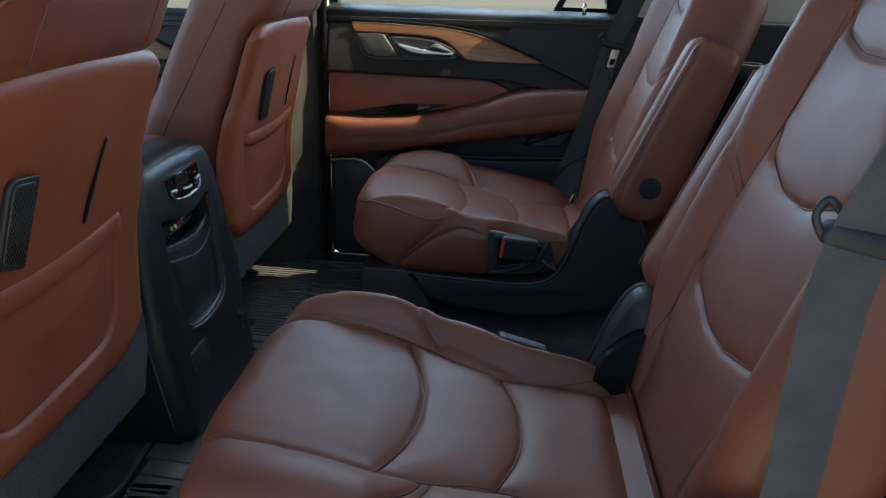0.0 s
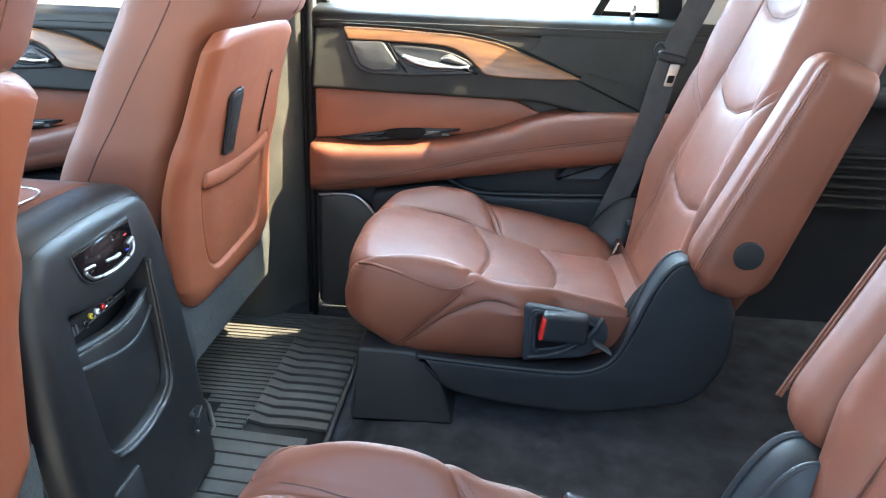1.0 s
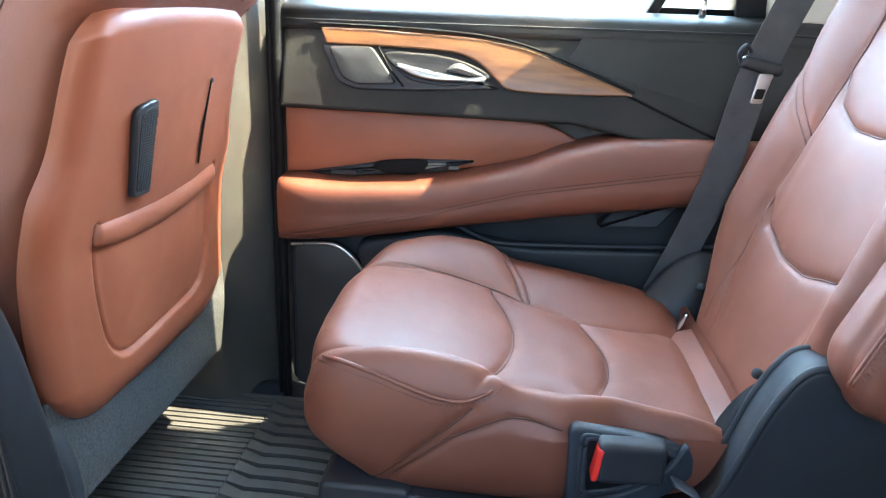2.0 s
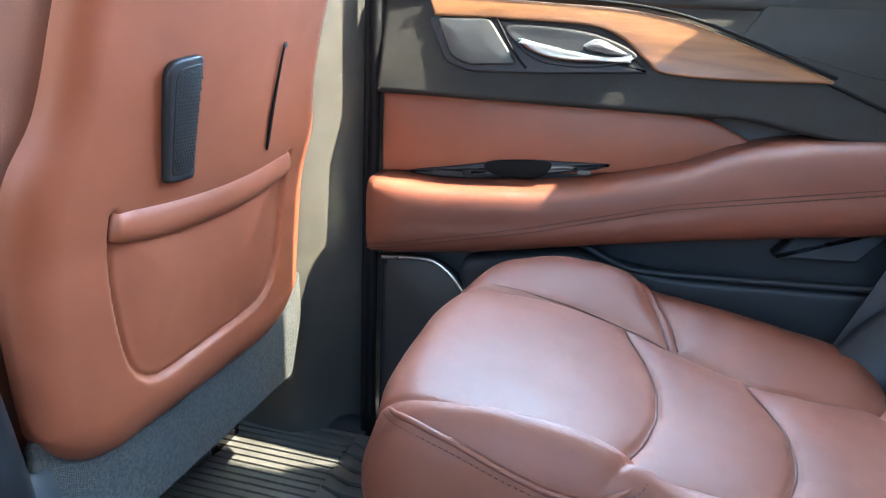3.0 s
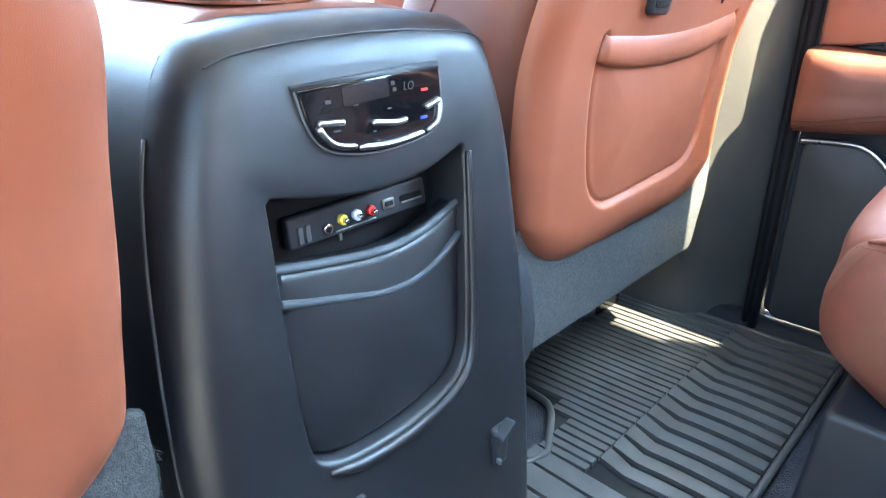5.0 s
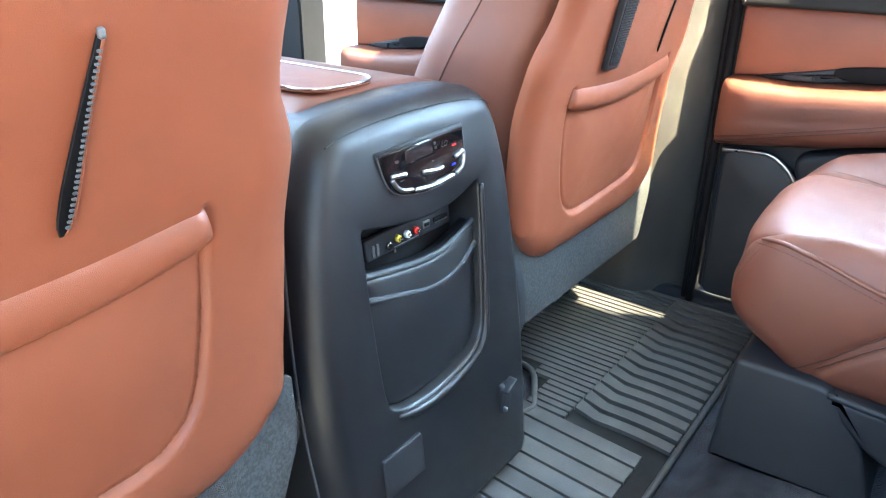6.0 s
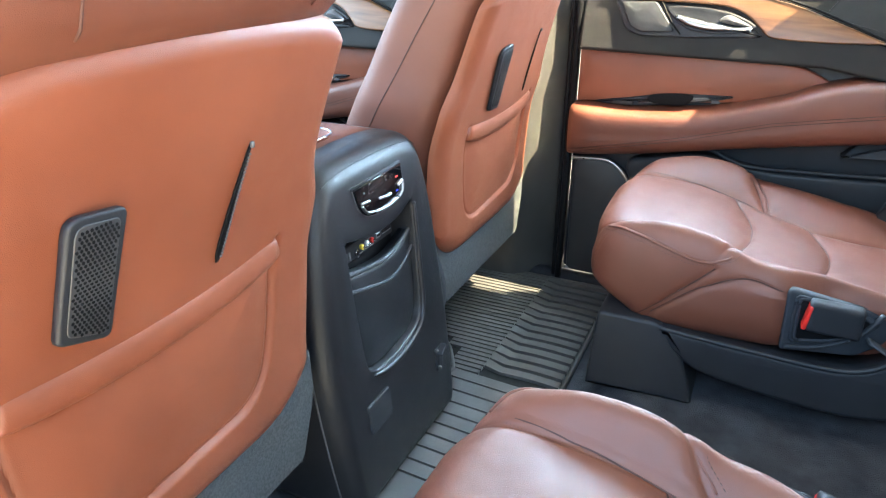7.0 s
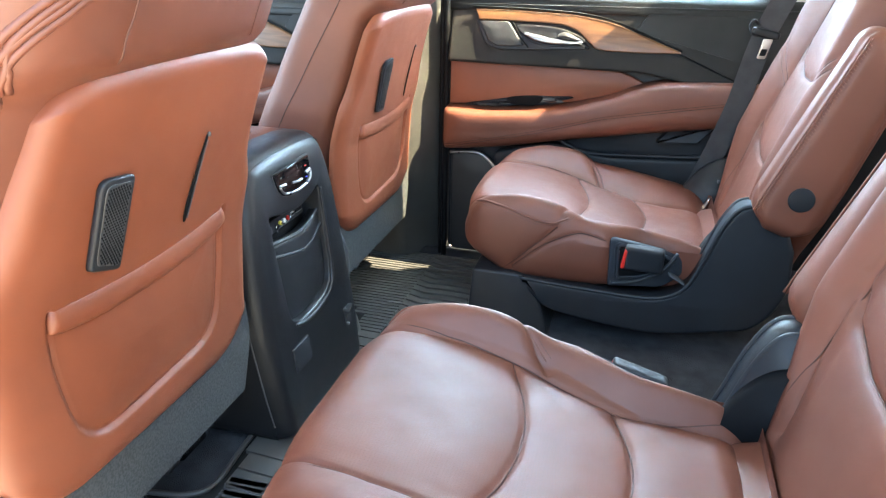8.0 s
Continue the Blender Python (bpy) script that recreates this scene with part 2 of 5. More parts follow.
def ccw(p):
    x, y = p[:, 0], p[:, 1]
    return p if np.sum(x * np.roll(y, -1) - np.roll(x, -1) * y) > 0 else p[::-1]


def slab_data(outline, depth, bevel=0.004, crown=0.0, steps=4, back=True, fill=6):
    """A plate over a flat outline (p, q): d from 0 (back) to depth (front), front edge rounded; crown lifts the middle."""
    o = ccw(np.array(outline, float))
    keep = np.linalg.norm(o - np.roll(o, 1, 0), axis=1) > 1e-5
    o = o[keep]
    n = len(o)
    t = np.roll(o, -1, 0) - np.roll(o, 1, 0)
    t /= np.maximum(np.linalg.norm(t, axis=1, keepdims=True), 1e-9)
    inward = np.stack([-t[:, 1], t[:, 0]], 1)
    rings = [(o, 0.0)]
    for i in range(steps + 1):
        a = math.pi / 2 * i / steps
        rings.append((o + inward * bevel * (1 - math.cos(a)), depth - bevel + bevel * math.sin(a)))
    last = rings[-1][0]
    v = [(*q, d) for ring, d in rings for q in ring]
    f = []
    for r in range(len(rings) - 1):
        for i in range(n):
            j = (i + 1) % n
            f.append((r * n + i, r * n + j, (r + 1) * n + j, (r + 1) * n + i))
    e = (len(rings) - 1) * n
    if crown == 0.0:
        f.append(tuple(range(e, e + n)))
    else:
        # padded front: inner points on a lattice, joined to the edge by triangles
        lo, hi = last.min(0), last.max(0)
        step = max((hi - lo).max() / 36, (hi - lo).min() / 14)
        gx, gy = np.meshgrid(np.arange(lo[0] + step / 2, hi[0], step), np.arange(lo[1] + step / 2, hi[1], step))
        g = np.stack([gx.ravel(), gy.ravel()], 1)
        loop = [tuple(q) for q in np.vstack([last, last[:1]])]
        dist = line_dist(g[:, 0], g[:, 1], loop)
        g = g[(dist > step * 0.45) & inside(g, last)]
        pts = [Vector(q) for q in last] + [Vector(q) for q in g]
        res = geometry.delaunay_2d_cdt(pts, [(i, (i + 1) % n) for i in range(n)], [], 1, 1e-7)
        c = np.array([tuple(q) for q in res[0]])
        dd = line_dist(c[:, 0], c[:, 1], loop)
        reach = max(dd.max() * 0.8, 1e-6)
        first = len(v)
        index = []
        for k, q in enumerate(c):
            src = [s for s in res[3][k] if s < n]
            if src:
                index.append(e + src[0])
            else:
                index.append(len(v))
                s = min(dd[k] / reach, 1.0)
                v.append((*q, depth + crown * math.sin(s * math.pi / 2)))
        for tri in res[2]:
            a, b, d = (c[k] for k in tri[:3])
            area2 = (b[0] - a[0]) * (d[1] - a[1]) - (b[1] - a[1]) * (d[0] - a[0])
            tri = [index[k] for k in tri]
            f.append(tuple(tri if area2 > 0 else tri[::-1]))
    if back:
        f.append(tuple(range(n))[::-1])
    return np.array(v), f


def inside(g, loop):
    x, y = g[:, 0], g[:, 1]
    hit = np.zeros(len(g), bool)
    for (ax, ay), (bx, by) in zip(loop, np.roll(loop, -1, 0)):
        if ay != by:
            hit ^= ((ay > y) != (by > y)) & (x < (bx - ax) * (y - ay) / (by - ay) + ax)
    return hit


def door_map(y0, s=1):
    """(x, z, d) on the door's inner face at y0, d towards the cabin."""
    return lambda v: np.stack([v[:, 0], y0 - s * v[:, 2], v[:, 1]], 1)


def slab(name, outline, depth, material, parent, place, bevel=0.004, crown=0.0, label="", flip=False, steps=4, fill=6):
    v, f = slab_data(outline, depth, bevel, crown, steps, True, fill)
    return mk(name, place(v), f, material, parent, label, flip=flip)


def tube(name, pts, r, material, parent, label="", sides=8, flat=1.0, smooth=True):
    """A round cord along points."""
    p = np.array(pts, float)
    n = len(p)
    tan = np.gradient(p, axis=0)
    tan /= np.maximum(np.linalg.norm(tan, axis=1, keepdims=True), 1e-9)
    up = np.array((0.0, 0.0, 1.0)) if abs(tan[:, 2]).mean() < 0.8 else np.array((1.0, 0.0, 0.0))
    a = np.cross(tan, up)
    a /= np.maximum(np.linalg.norm(a, axis=1, keepdims=True), 1e-9)
    b = np.cross(a, tan)
    rr = np.full(n, r) if np.isscalar(r) else np.array(r)
    v = []
    for i in range(n):
        for k in range(sides):
            w = 2 * math.pi * k / sides
            v.append(p[i] + rr[i] * (math.cos(w) * a[i] + flat * math.sin(w) * b[i]))
    f = [(i * sides + k, i * sides + (k + 1) % sides, (i + 1) * sides + (k + 1) % sides, (i + 1) * sides + k)
         for i in range(n - 1) for k in range(sides)]
    f += [tuple(range(sides))[::-1], tuple((n - 1) * sides + k for k in range(sides))]
    return mk(name, v, f, material, parent, label, smooth, flip=True)


def softbox(half, r, cell):
    """A box with rounded edges on an even lattice: vertices about the middle, outward directions, faces."""
    half = np.array(half, float)
    n = [max(4, int(round(2 * h / cell))) for h in half]
    ids, v, f = {}, [], []

    def vid(i, j, k):
        key = (i, j, k)
        if key not in ids:
            ids[key] = len(v)
            v.append(key)
        return ids[key]
    for ax in range(3):
        b, c = (ax + 1) % 3, (ax + 2) % 3
        for side in (0, n[ax]):
            for i in range(n[b]):
                for j in range(n[c]):
                    q = []
                    for di, dj in ((0, 0), (1, 0), (1, 1), (0, 1)):
                        key = [0, 0, 0]
                        key[ax], key[b], key[c] = side, i + di, j + dj
                        q.append(vid(*key))
                    f.append(tuple(q) if side else tuple(q[::-1]))
    p = (np.array(v) / np.array(n) * 2 - 1) * half
    inner = np.clip(p, -(half - r), half - r)
    d = p - inner
    d /= np.maximum(np.linalg.norm(d, axis=1, keepdims=True), 1e-9)
    return inner + d * r, d, f


def line_dist(p, q, line):
    """Distance of points (p, q) from a polyline."""
    best = np.full(len(p), 9.0)
    for (ax, ay), (bx, by) in zip(line[:-1], line[1:]):
        dx, dy = bx - ax, by - ay
        t = np.clip(((p - ax) * dx + (q - ay) * dy) / (dx * dx + dy * dy + 1e-12), 0, 1)
        best = np.minimum(best, np.hypot(p - ax - t * dx, q - ay - t * dy))
    return best


def sstep(a, b, x):
    t = np.clip((x - a) / (b - a), 0, 1)
    return t * t * (3 - 2 * t)


def glide(x, xs, ys):
    """Like np.interp, but smooth: cubic pieces that never overshoot their ends."""
    x, xs, ys = np.asarray(x, float), np.array(xs, float), np.array(ys, float)
    h = np.diff(xs)
    d = np.diff(ys) / h
    m = np.zeros(len(xs))
    for i in range(1, len(xs) - 1):
        if d[i - 1] * d[i] > 0:
            w1, w2 = 2 * h[i] + h[i - 1], h[i] + 2 * h[i - 1]
            m[i] = (w1 + w2) / (w1 / d[i - 1] + w2 / d[i])
    m[0], m[-1] = d[0], d[-1]
    q = np.clip(x, xs[0], xs[-1])
    k = np.clip(np.searchsorted(xs, q, side="right") - 1, 0, len(h) - 1)
    t = (q - xs[k]) / h[k]
    return ((1 + 2 * t) * (1 - t) ** 2 * ys[k] + t * (1 - t) ** 2 * h[k] * m[k]
            + t * t * (3 - 2 * t) * ys[k + 1] + t * t * (t - 1) * h[k] * m[k + 1])


def box(name, lo, hi, material, parent=None, label="", bevel=0.004, seg=2):
    bm = bmesh.new()
    bmesh.ops.create_cube(bm, size=1)
    for v in bm.verts:
        v.co = Vector([lo[k] + (v.co[k] + 0.5) * (hi[k] - lo[k]) for k in range(3)])
    if bevel:
        bmesh.ops.bevel(bm, geom=bm.edges[:], offset=bevel, segments=seg, affect="EDGES")
    if parent is None:
        me = bpy.data.meshes.new(name)
        bm.to_mesh(me)
        bm.free()
        me.materials.append(material)
        ob = new(name, me)
        if label:
            ob["label"] = label
        return ob
    return part(name, bm, material, parent, label, smooth=False)

# ---- the cabin shell ----
FAR_Y, NEAR_Y = 1.975, 0.495


def shell_box(name, lo, hi, material, label, category="car body"):
    return tagged(box(name, lo, hi, material, bevel=0.006), label, category, kind="structure")


def build_shell():
    # floor pan in one piece: footwell, a carpeted ramp and the raised deck under the seats
    xs = [-2.1, -1.2, -0.9, -0.6, -0.3, -0.262, -0.225, -0.19, -0.15, -0.1, 0.2, 0.6, 1.2, 2.1]
    zs = [-0.012] * 5 + [-0.008, 0.03, 0.062, 0.072, 0.074, 0.074, 0.075, 0.075, 0.075]
    ys = np.linspace(0.46, 2.06, 33)
    v, f = [], []
    for x, z in zip(xs, zs):
        for y in ys:
            v.append((x, y, z + 0.003 * noise.noise(Vector((x * 5, y * 5, 0)))))
    n = len(ys)
    for i in range(len(xs) - 1):
        for j in range(n - 1):
            f.append((i * n + j, (i + 1) * n + j, (i + 1) * n + j + 1, i * n + j + 1))
    top = len(v)
    v += [(x, y, -0.12) for x in (xs[0], xs[-1]) for y in (ys[0], ys[-1])]
    f += [(top, top + 1, top + 3, top + 2)]
    tagged(mk("floor", v, f, CARPET), "charcoal carpeted car floor with a raised deck", "floor", kind="structure")
    # roof with cream lining, windscreen opening ahead
    shell_box("ceiling", (-1.15, 0.605, 1.2), (2.15, 1.865, 1.26), HEADLINER, "cream cloth headliner under the roof", "ceiling")
    shell_box("dashboard_wall", (-2.15, 0.5, -0.1), (-1.75, 1.97, 0.62), DARK_LEATHER, "black dashboard closing the cabin ahead", "dashboard")
    shell_box("wall_rear", (2.1, 0.5, -0.1), (2.18, 1.97, 0.72), DARK_LEATHER, "black tailgate trim closing the cabin", "wall")
    for s, y0, y1 in ((1, FAR_Y + 0.03, FAR_Y + 0.12), (-1, NEAR_Y - 0.12, NEAR_Y - 0.03)):
        ry = (1.80, 1.862) if s > 0 else (0.608, 0.67)
        nm = "far" if s > 0 else "near"
        shell_box("trim_rail_" + nm, (-1.2, ry[0], 1.13), (2.15, ry[1], 1.22), HEADLINER, "cream roof rail trim", "trim")
        shell_box("pillar_a_" + nm, (-1.42, y0, 0.6), (-1.3, y1, 1.2), HEADLINER, "cream windscreen pillar", "pillar")
        shell_box("wall_quarter_" + nm, (0.44, y0 - 0.05, 0.0), (2.15, y1, 0.69), BLACK_PLASTIC, "black rear quarter trim panel", "wall")
        for tag, xa, xb in (("quarter", 0.345, 0.95), ("tail", 1.6, 2.15)):
            tv, tf = slab_data(rounded([(xa, 0.694), (xb, 0.694), (xb, 1.19), (xa - 0.1 * (tag == "quarter"), 1.19)], 0.004), 0.05, 0.006)
            ty = 2.05 - tv[:, 2] - 0.35 * (tv[:, 1] - 0.694)
            tv = np.stack([tv[:, 0], ty if s > 0 else 2 * YC - ty, tv[:, 1]], 1)
            tagged(mk("trim_" + tag + "_" + nm, tv, tf, HEADLINER, flip=s < 0), "cream upper " + tag + " pillar trim", "trim", kind="structure")
        gv, gf = slab_data(np.array([(0.95, 0.69), (1.6, 0.69), (1.6, 1.19), (0.95, 1.19)]), 0.005, 0.001)
        gy = 2.035 - gv[:, 2] - 0.35 * (gv[:, 1] - 0.694)
        tagged(mk("window_quarter_" + nm, np.stack([gv[:, 0], gy if s > 0 else 2 * YC - gy, gv[:, 1]], 1), gf, TINT, flip=s < 0), "dark tinted rear side glass", "window", kind="structure")
        shell_box("cowl_side_" + nm, (-2.15, y0, -0.1), (-1.5, y1, 0.66), BLACK_PLASTIC, "black footwell side trim", "trim")
    # door sill strip at the far side
    sill = catmull([(2.04, -0.02), (2.01, 0.0), (1.99, 0.012), (1.97, 0.012), (1.957, -0.004), (1.957, -0.03), (2.04, -0.04)], 6)
    v, f = slab_data(sill, 1.6, 0.004)
    tagged(mk("door_sill", np.stack([v[:, 2] - 1.2, v[:, 0], v[:, 1]], 1), f, BLACK_PLASTIC), "black plastic scuff plate along the door sill", "sill", kind="structure")


def build_pillar():
    """Far centre pillar: a rounded upright trim that flares into the sill."""
    prof = catmull([(-0.68, 2.06), (-0.67, 1.93), (-0.63, 1.893), (-0.57, 1.883), (-0.53, 1.888), (-0.49, 1.925), (-0.45, 1.978), (-0.43, 2.03)], 7, False)
    zs = np.r_[np.linspace(-0.01, 0.14, 12), np.linspace(0.2, 1.16, 20)]
    v, f = [], []
    n = len(prof)
    for z in zs:
        k = math.exp(-max(z, 0) / 0.05)
        for x, y in prof:
            v.append((x + 0.05 * k * (x + 0.53), y + 0.04 * float(sstep(0.22, 0.0, np.array(z))) * (1 if y < 2.0 else 0), z))
    for i in range(len(zs) - 1):
        for j in range(n - 1):
            f.append((i * n + j, i * n + j + 1, (i + 1) * n + j + 1, (i + 1) * n + j))
    V = np.array(v)
    ob = thing("pillar_b_far", "dark grey centre pillar trim with sunlit face", "pillar", kind="structure")
    mk("pillar_trim", V, f, PILLAR, ob, "dark grey pillar trim")
    tube("door_seal", [(-0.424, 1.962, z) for z in np.linspace(0.0, 1.14, 24)], 0.008, MATTE_BLACK, ob, "black rubber door seal")
    tube("door_seal", [(-0.436, 1.966, z) for z in np.linspace(0.0, 1.14, 24)], 0.006, MATTE_BLACK, ob)


# ---- doors ----
def build_door(name, label):
    d = thing(name, label, "car door")
    at = door_map

    def tilt(y0):
        """On the upper panel, which comes inwards towards its foot."""
        return lambda v: np.stack([v[:, 0], y0 - v[:, 2] - 0.3 * (0.69 - v[:, 1]), v[:, 1]], 1)

    def tilted(line, y0):
        return [(x, y0 - 0.3 * (0.69 - z), z) for x, z in line]
    # backing body of the door
    body = rounded([(-0.42, 0.02), (0.425, 0.02), (0.425, 0.678), (-0.42, 0.678)], 0.012)
    slab("door_body", body, 0.1, BLACK_PLASTIC, d, at(2.085), 0.006)
    # upper panel in grained vinyl, leaning out at its foot
    up = rounded([(-0.416, 0.536), (0.05, 0.532), (0.42, 0.47), (0.42, 0.672), (-0.416, 0.688)], 0.006)
    slab("upper_panel", up, 0.03, DARK_LEATHER, d, tilt(2.014), 0.008, 0.003, label="black stitched vinyl upper panel")
    # top ledge under the glass
    led = catmull([(1.976, 0.655), (1.976, 0.68), (1.985, 0.692), (2.01, 0.698), (2.055, 0.7), (2.06, 0.66)], 6)
    v, f = slab_data(led, 0.84, 0.004)
    mk("window_ledge", np.stack([v[:, 2] - 0.42, v[:, 0], v[:, 1]], 1), f, DARK_LEATHER, d, "black window ledge")
    tube("ledge_stitching", [(x, 1.9735, 0.675 + 0.003 * math.sin(x * 3)) for x in np.linspace(-0.41, 0.41, 40)], 0.0012, DARK_THREAD, d)
    # rear corner panel behind a diagonal joint
    cor = rounded([(0.03, 0.622), (0.262, 0.527), (0.42, 0.527), (0.42, 0.664), (0.06, 0.666)], 0.004)
    slab("corner_panel", cor, 0.008, DARK_LEATHER, d, tilt(1.986), 0.003, label="black padded corner panel")
    tube("corner_joint", tilted([(0.028 + 0.24 * t_, 0.624 - 0.1 * t_) for t_ in np.linspace(0, 1, 20)], 1.9785), 0.0022, MATTE_BLACK, d)
    # wood
    wd = np.vstack([catmull([(-0.352, 0.661), (-0.27, 0.661), (-0.194, 0.658), (-0.12, 0.655), (-0.072, 0.649), (-0.025, 0.64), (0.019, 0.626), (0.075, 0.606), (0.138, 0.583)], 5, False),
                    catmull([(0.138, 0.580), (0.04, 0.577), (-0.047, 0.58), (-0.07, 0.594), (-0.10, 0.618), (-0.135, 0.631), (-0.19, 0.635), (-0.26, 0.636), (-0.342, 0.637)], 5, False)])
    slab("wood_trim", wd, 0.014, WOOD, d, tilt(1.986), 0.004, 0.001, label="open-pore brown wood inlay")
    tube("wood_edge", tilted(catmull([(-0.36, 0.667), (-0.19, 0.664), (-0.07, 0.655), (0.019, 0.632), (0.14, 0.586)], 8, False), 1.9715), 0.0022, MATTE_BLACK, d)
    # bezel with blanking pad and the pull handle
    bz = rounded([(-0.352, 0.638), (-0.2, 0.632), (-0.13, 0.625), (-0.062, 0.58), (-0.2, 0.572), (-0.29, 0.570), (-0.322, 0.58)], 0.012)
    slab("handle_bezel", bz, 0.01, BLACK_PLASTIC, d, tilt(1.986), 0.004)
    pad = rounded([(-0.338, 0.634), (-0.268, 0.636), (-0.226, 0.582), (-0.29, 0.578), (-0.314, 0.588)], 0.008)
    slab("blank_pad", pad, 0.006, BLACK_PLASTIC, d, tilt(1.977), 0.003, 0.002)
    cup = catmull([(-0.245, 0.628), (-0.17, 0.628), (-0.118, 0.618), (-0.08, 0.598), (-0.13, 0.583), (-0.195, 0.586), (-0.228, 0.604)], 6)
    slab("handle_cup", cup, 0.004, BLACK_PLASTIC, d, tilt(1.977), 0.003, -0.002, label="black handle recess")
    hp = catmull([(-0.228, 0.613), (-0.2, 0.609), (-0.16, 0.602), (-0.12, 0.597), (-0.085, 0.5965), (-0.115, 0.591), (-0.165, 0.59), (-0.205, 0.597)], 6)
    pull = slab("pull_handle", hp, 0.014, SILVER, d, tilt(1.975), 0.005, 0.003, label="satin chrome inside door handle")
    tb = catmull([(-0.147, 0.606), (-0.14, 0.614), (-0.127, 0.617), (-0.108, 0.609), (-0.088, 0.598), (-0.108, 0.599), (-0.13, 0.602)], 6)
    slab("thumb_rest", tb, 0.011, SATIN_GREY, pull, tilt(1.975), 0.004, 0.002, label="grey satin thumb rest")
    tube("bezel_trim", tilted(catmull([(-0.26, 0.637), (-0.235, 0.6), (-0.215, 0.578)], 8, False), 1.9745), 0.0016, MATTE_BLACK, d)
    # leather insert
    ins = np.vstack([catmull([(-0.416, 0.535), (-0.3, 0.539), (-0.188, 0.54), (-0.09, 0.54), (-0.031, 0.535), (0.015, 0.526), (0.045, 0.514), (0.072, 0.5)], 5, False),
                     catmull([(0.06, 0.492), (-0.065, 0.455), (-0.2, 0.44), (-0.416, 0.425)], 5, False)])
    slab("leather_insert", ins, 0.014, LEATHER_SHELL, d, at(1.984), 0.005, 0.004, label="tan leather door insert")
    # armrest: lofted along the door, deepest behind
    xs = np.linspace(-0.416, 0.42, 60)
    top = glide(xs, [-0.416, -0.33, -0.2, -0.13, -0.065, 0.0, 0.04, 0.121, 0.265, 0.42], [0.425, 0.424, 0.432, 0.442, 0.459, 0.478, 0.497, 0.516, 0.524, 0.526])
    bot = glide(xs, [-0.416, -0.264, -0.097, 0.137, 0.27, 0.42], [0.313, 0.334, 0.365, 0.401, 0.419, 0.43])
    dep = np.interp(xs, [-0.416, -0.38, -0.2, 0.0, 0.2, 0.42], [0.072, 0.086, 0.094, 0.094, 0.09, 0.088])
    prof = [(0.0, 0.0), (0.35, -0.02), (0.7, 0.02), (0.9, 0.1), (0.98, 0.24), (1.0, 0.42), (0.985, 0.48), (1.0, 0.54), (1.0, 0.68), (0.992, 0.79), (0.972, 0.87), (0.93, 0.925), (0.87, 0.96), (0.78, 0.98), (0.6, 0.99), (0.25, 1.0), (0.0, 1.0)]
    v, f = [], []
    for x, zt, zb, dd in zip(xs, top, bot, dep):
        for a, b in prof:
            v.append((x, 1.985 - dd * a, zb + (zt - zb) * b))
    n = len(prof)
    for i in range(len(xs) - 1):
        for j in range(n - 1):
            f.append((i * n + j, (i + 1) * n + j, (i + 1) * n + j + 1, i * n + j + 1))
    f.append(tuple(range(n)))
    mk("armrest", v, f, LEATHER, d, "tan leather door armrest")
    sx = np.linspace(-0.415, 0.41, 60)
    for off in (0.0, 0.006):
        sz = np.interp(sx, [-0.416, -0.18, -0.021, 0.26, 0.42], [0.325, 0.381, 0.427, 0.477, 0.487]) + off
        sy = 1.985 - np.interp(sx, xs, dep) * 0.99 - 0.0004
        tube("arm_stitching", np.stack([sx, sy, sz], 1), 0.0008, THREAD, d)
    # switch plate and recess on the armrest
    sp = catmull([(-0.375, 0.428), (-0.3, 0.443), (-0.22, 0.458), (-0.15, 0.461), (-0.10, 0.462), (-0.125, 0.452), (-0.2, 0.438), (-0.3, 0.425)], 6)
    slab("switch_plate", sp, 0.012, BLACK_PLASTIC, d, at(1.978), 0.003)
    g = catmull([(-0.26, 0.452), (-0.21, 0.459), (-0.175, 0.457), (-0.19, 0.437), (-0.235, 0.434), (-0.262, 0.44)], 6)
    slab("grab_recess", g, 0.004, MATTE_BLACK, d, at(1.965), 0.002)
    tl_ = catmull([(-0.285, 0.435), (-0.25, 0.436), (-0.2, 0.441), (-0.155, 0.449), (-0.14, 0.454), (-0.16, 0.455), (-0.2, 0.449), (-0.25, 0.441)], 6)
    slab("tray_lining", tl_, 0.005, TRAY_GREY, d, at(1.968), 0.002, label="pale grey tray lining")
    box("window_switch", (-0.14, 1.95, 0.448), (-0.122, 1.958, 0.4535), SATIN_GREY, d, "grey window switch", 0.002)
    box("window_switch", (-0.335, 1.947, 0.43), (-0.29, 1.957, 0.437), BLACK_PLASTIC, d, bevel=0.002)
    # lower part: speaker with bright strip, map pocket ridge, small bin
    spk = rounded([(-0.41, 0.02), (-0.2, 0.02), (-0.245, 0.2), (-0.288, 0.272), (-0.33, 0.302), (-0.41, 0.298)], 0.02)
    slab("speaker_cover", spk, 0.016, MESH, d, at(1.985), 0.006, 0.006, label="black perforated speaker cover")
    tube("speaker_strip", [(x, 1.962, z) for x, z in catmull([(-0.41, 0.299), (-0.36, 0.303), (-0.33, 0.301), (-0.305, 0.285), (-0.285, 0.262), (-0.27, 0.24)], 8, False)], 0.0042, SILVER, d, "bright metal strip")
    lowr = rounded([(-0.30, 0.31), (-0.15, 0.345), (-0.08, 0.332), (0.0, 0.322), (0.18, 0.33), (0.42, 0.34), (0.42, 0.03), (-0.2, 0.03)], 0.03)
    slab("map_pocket", lowr, 0.03, BLACK_PLASTIC, d, at(1.985), 0.01, label="black moulded map pocket")
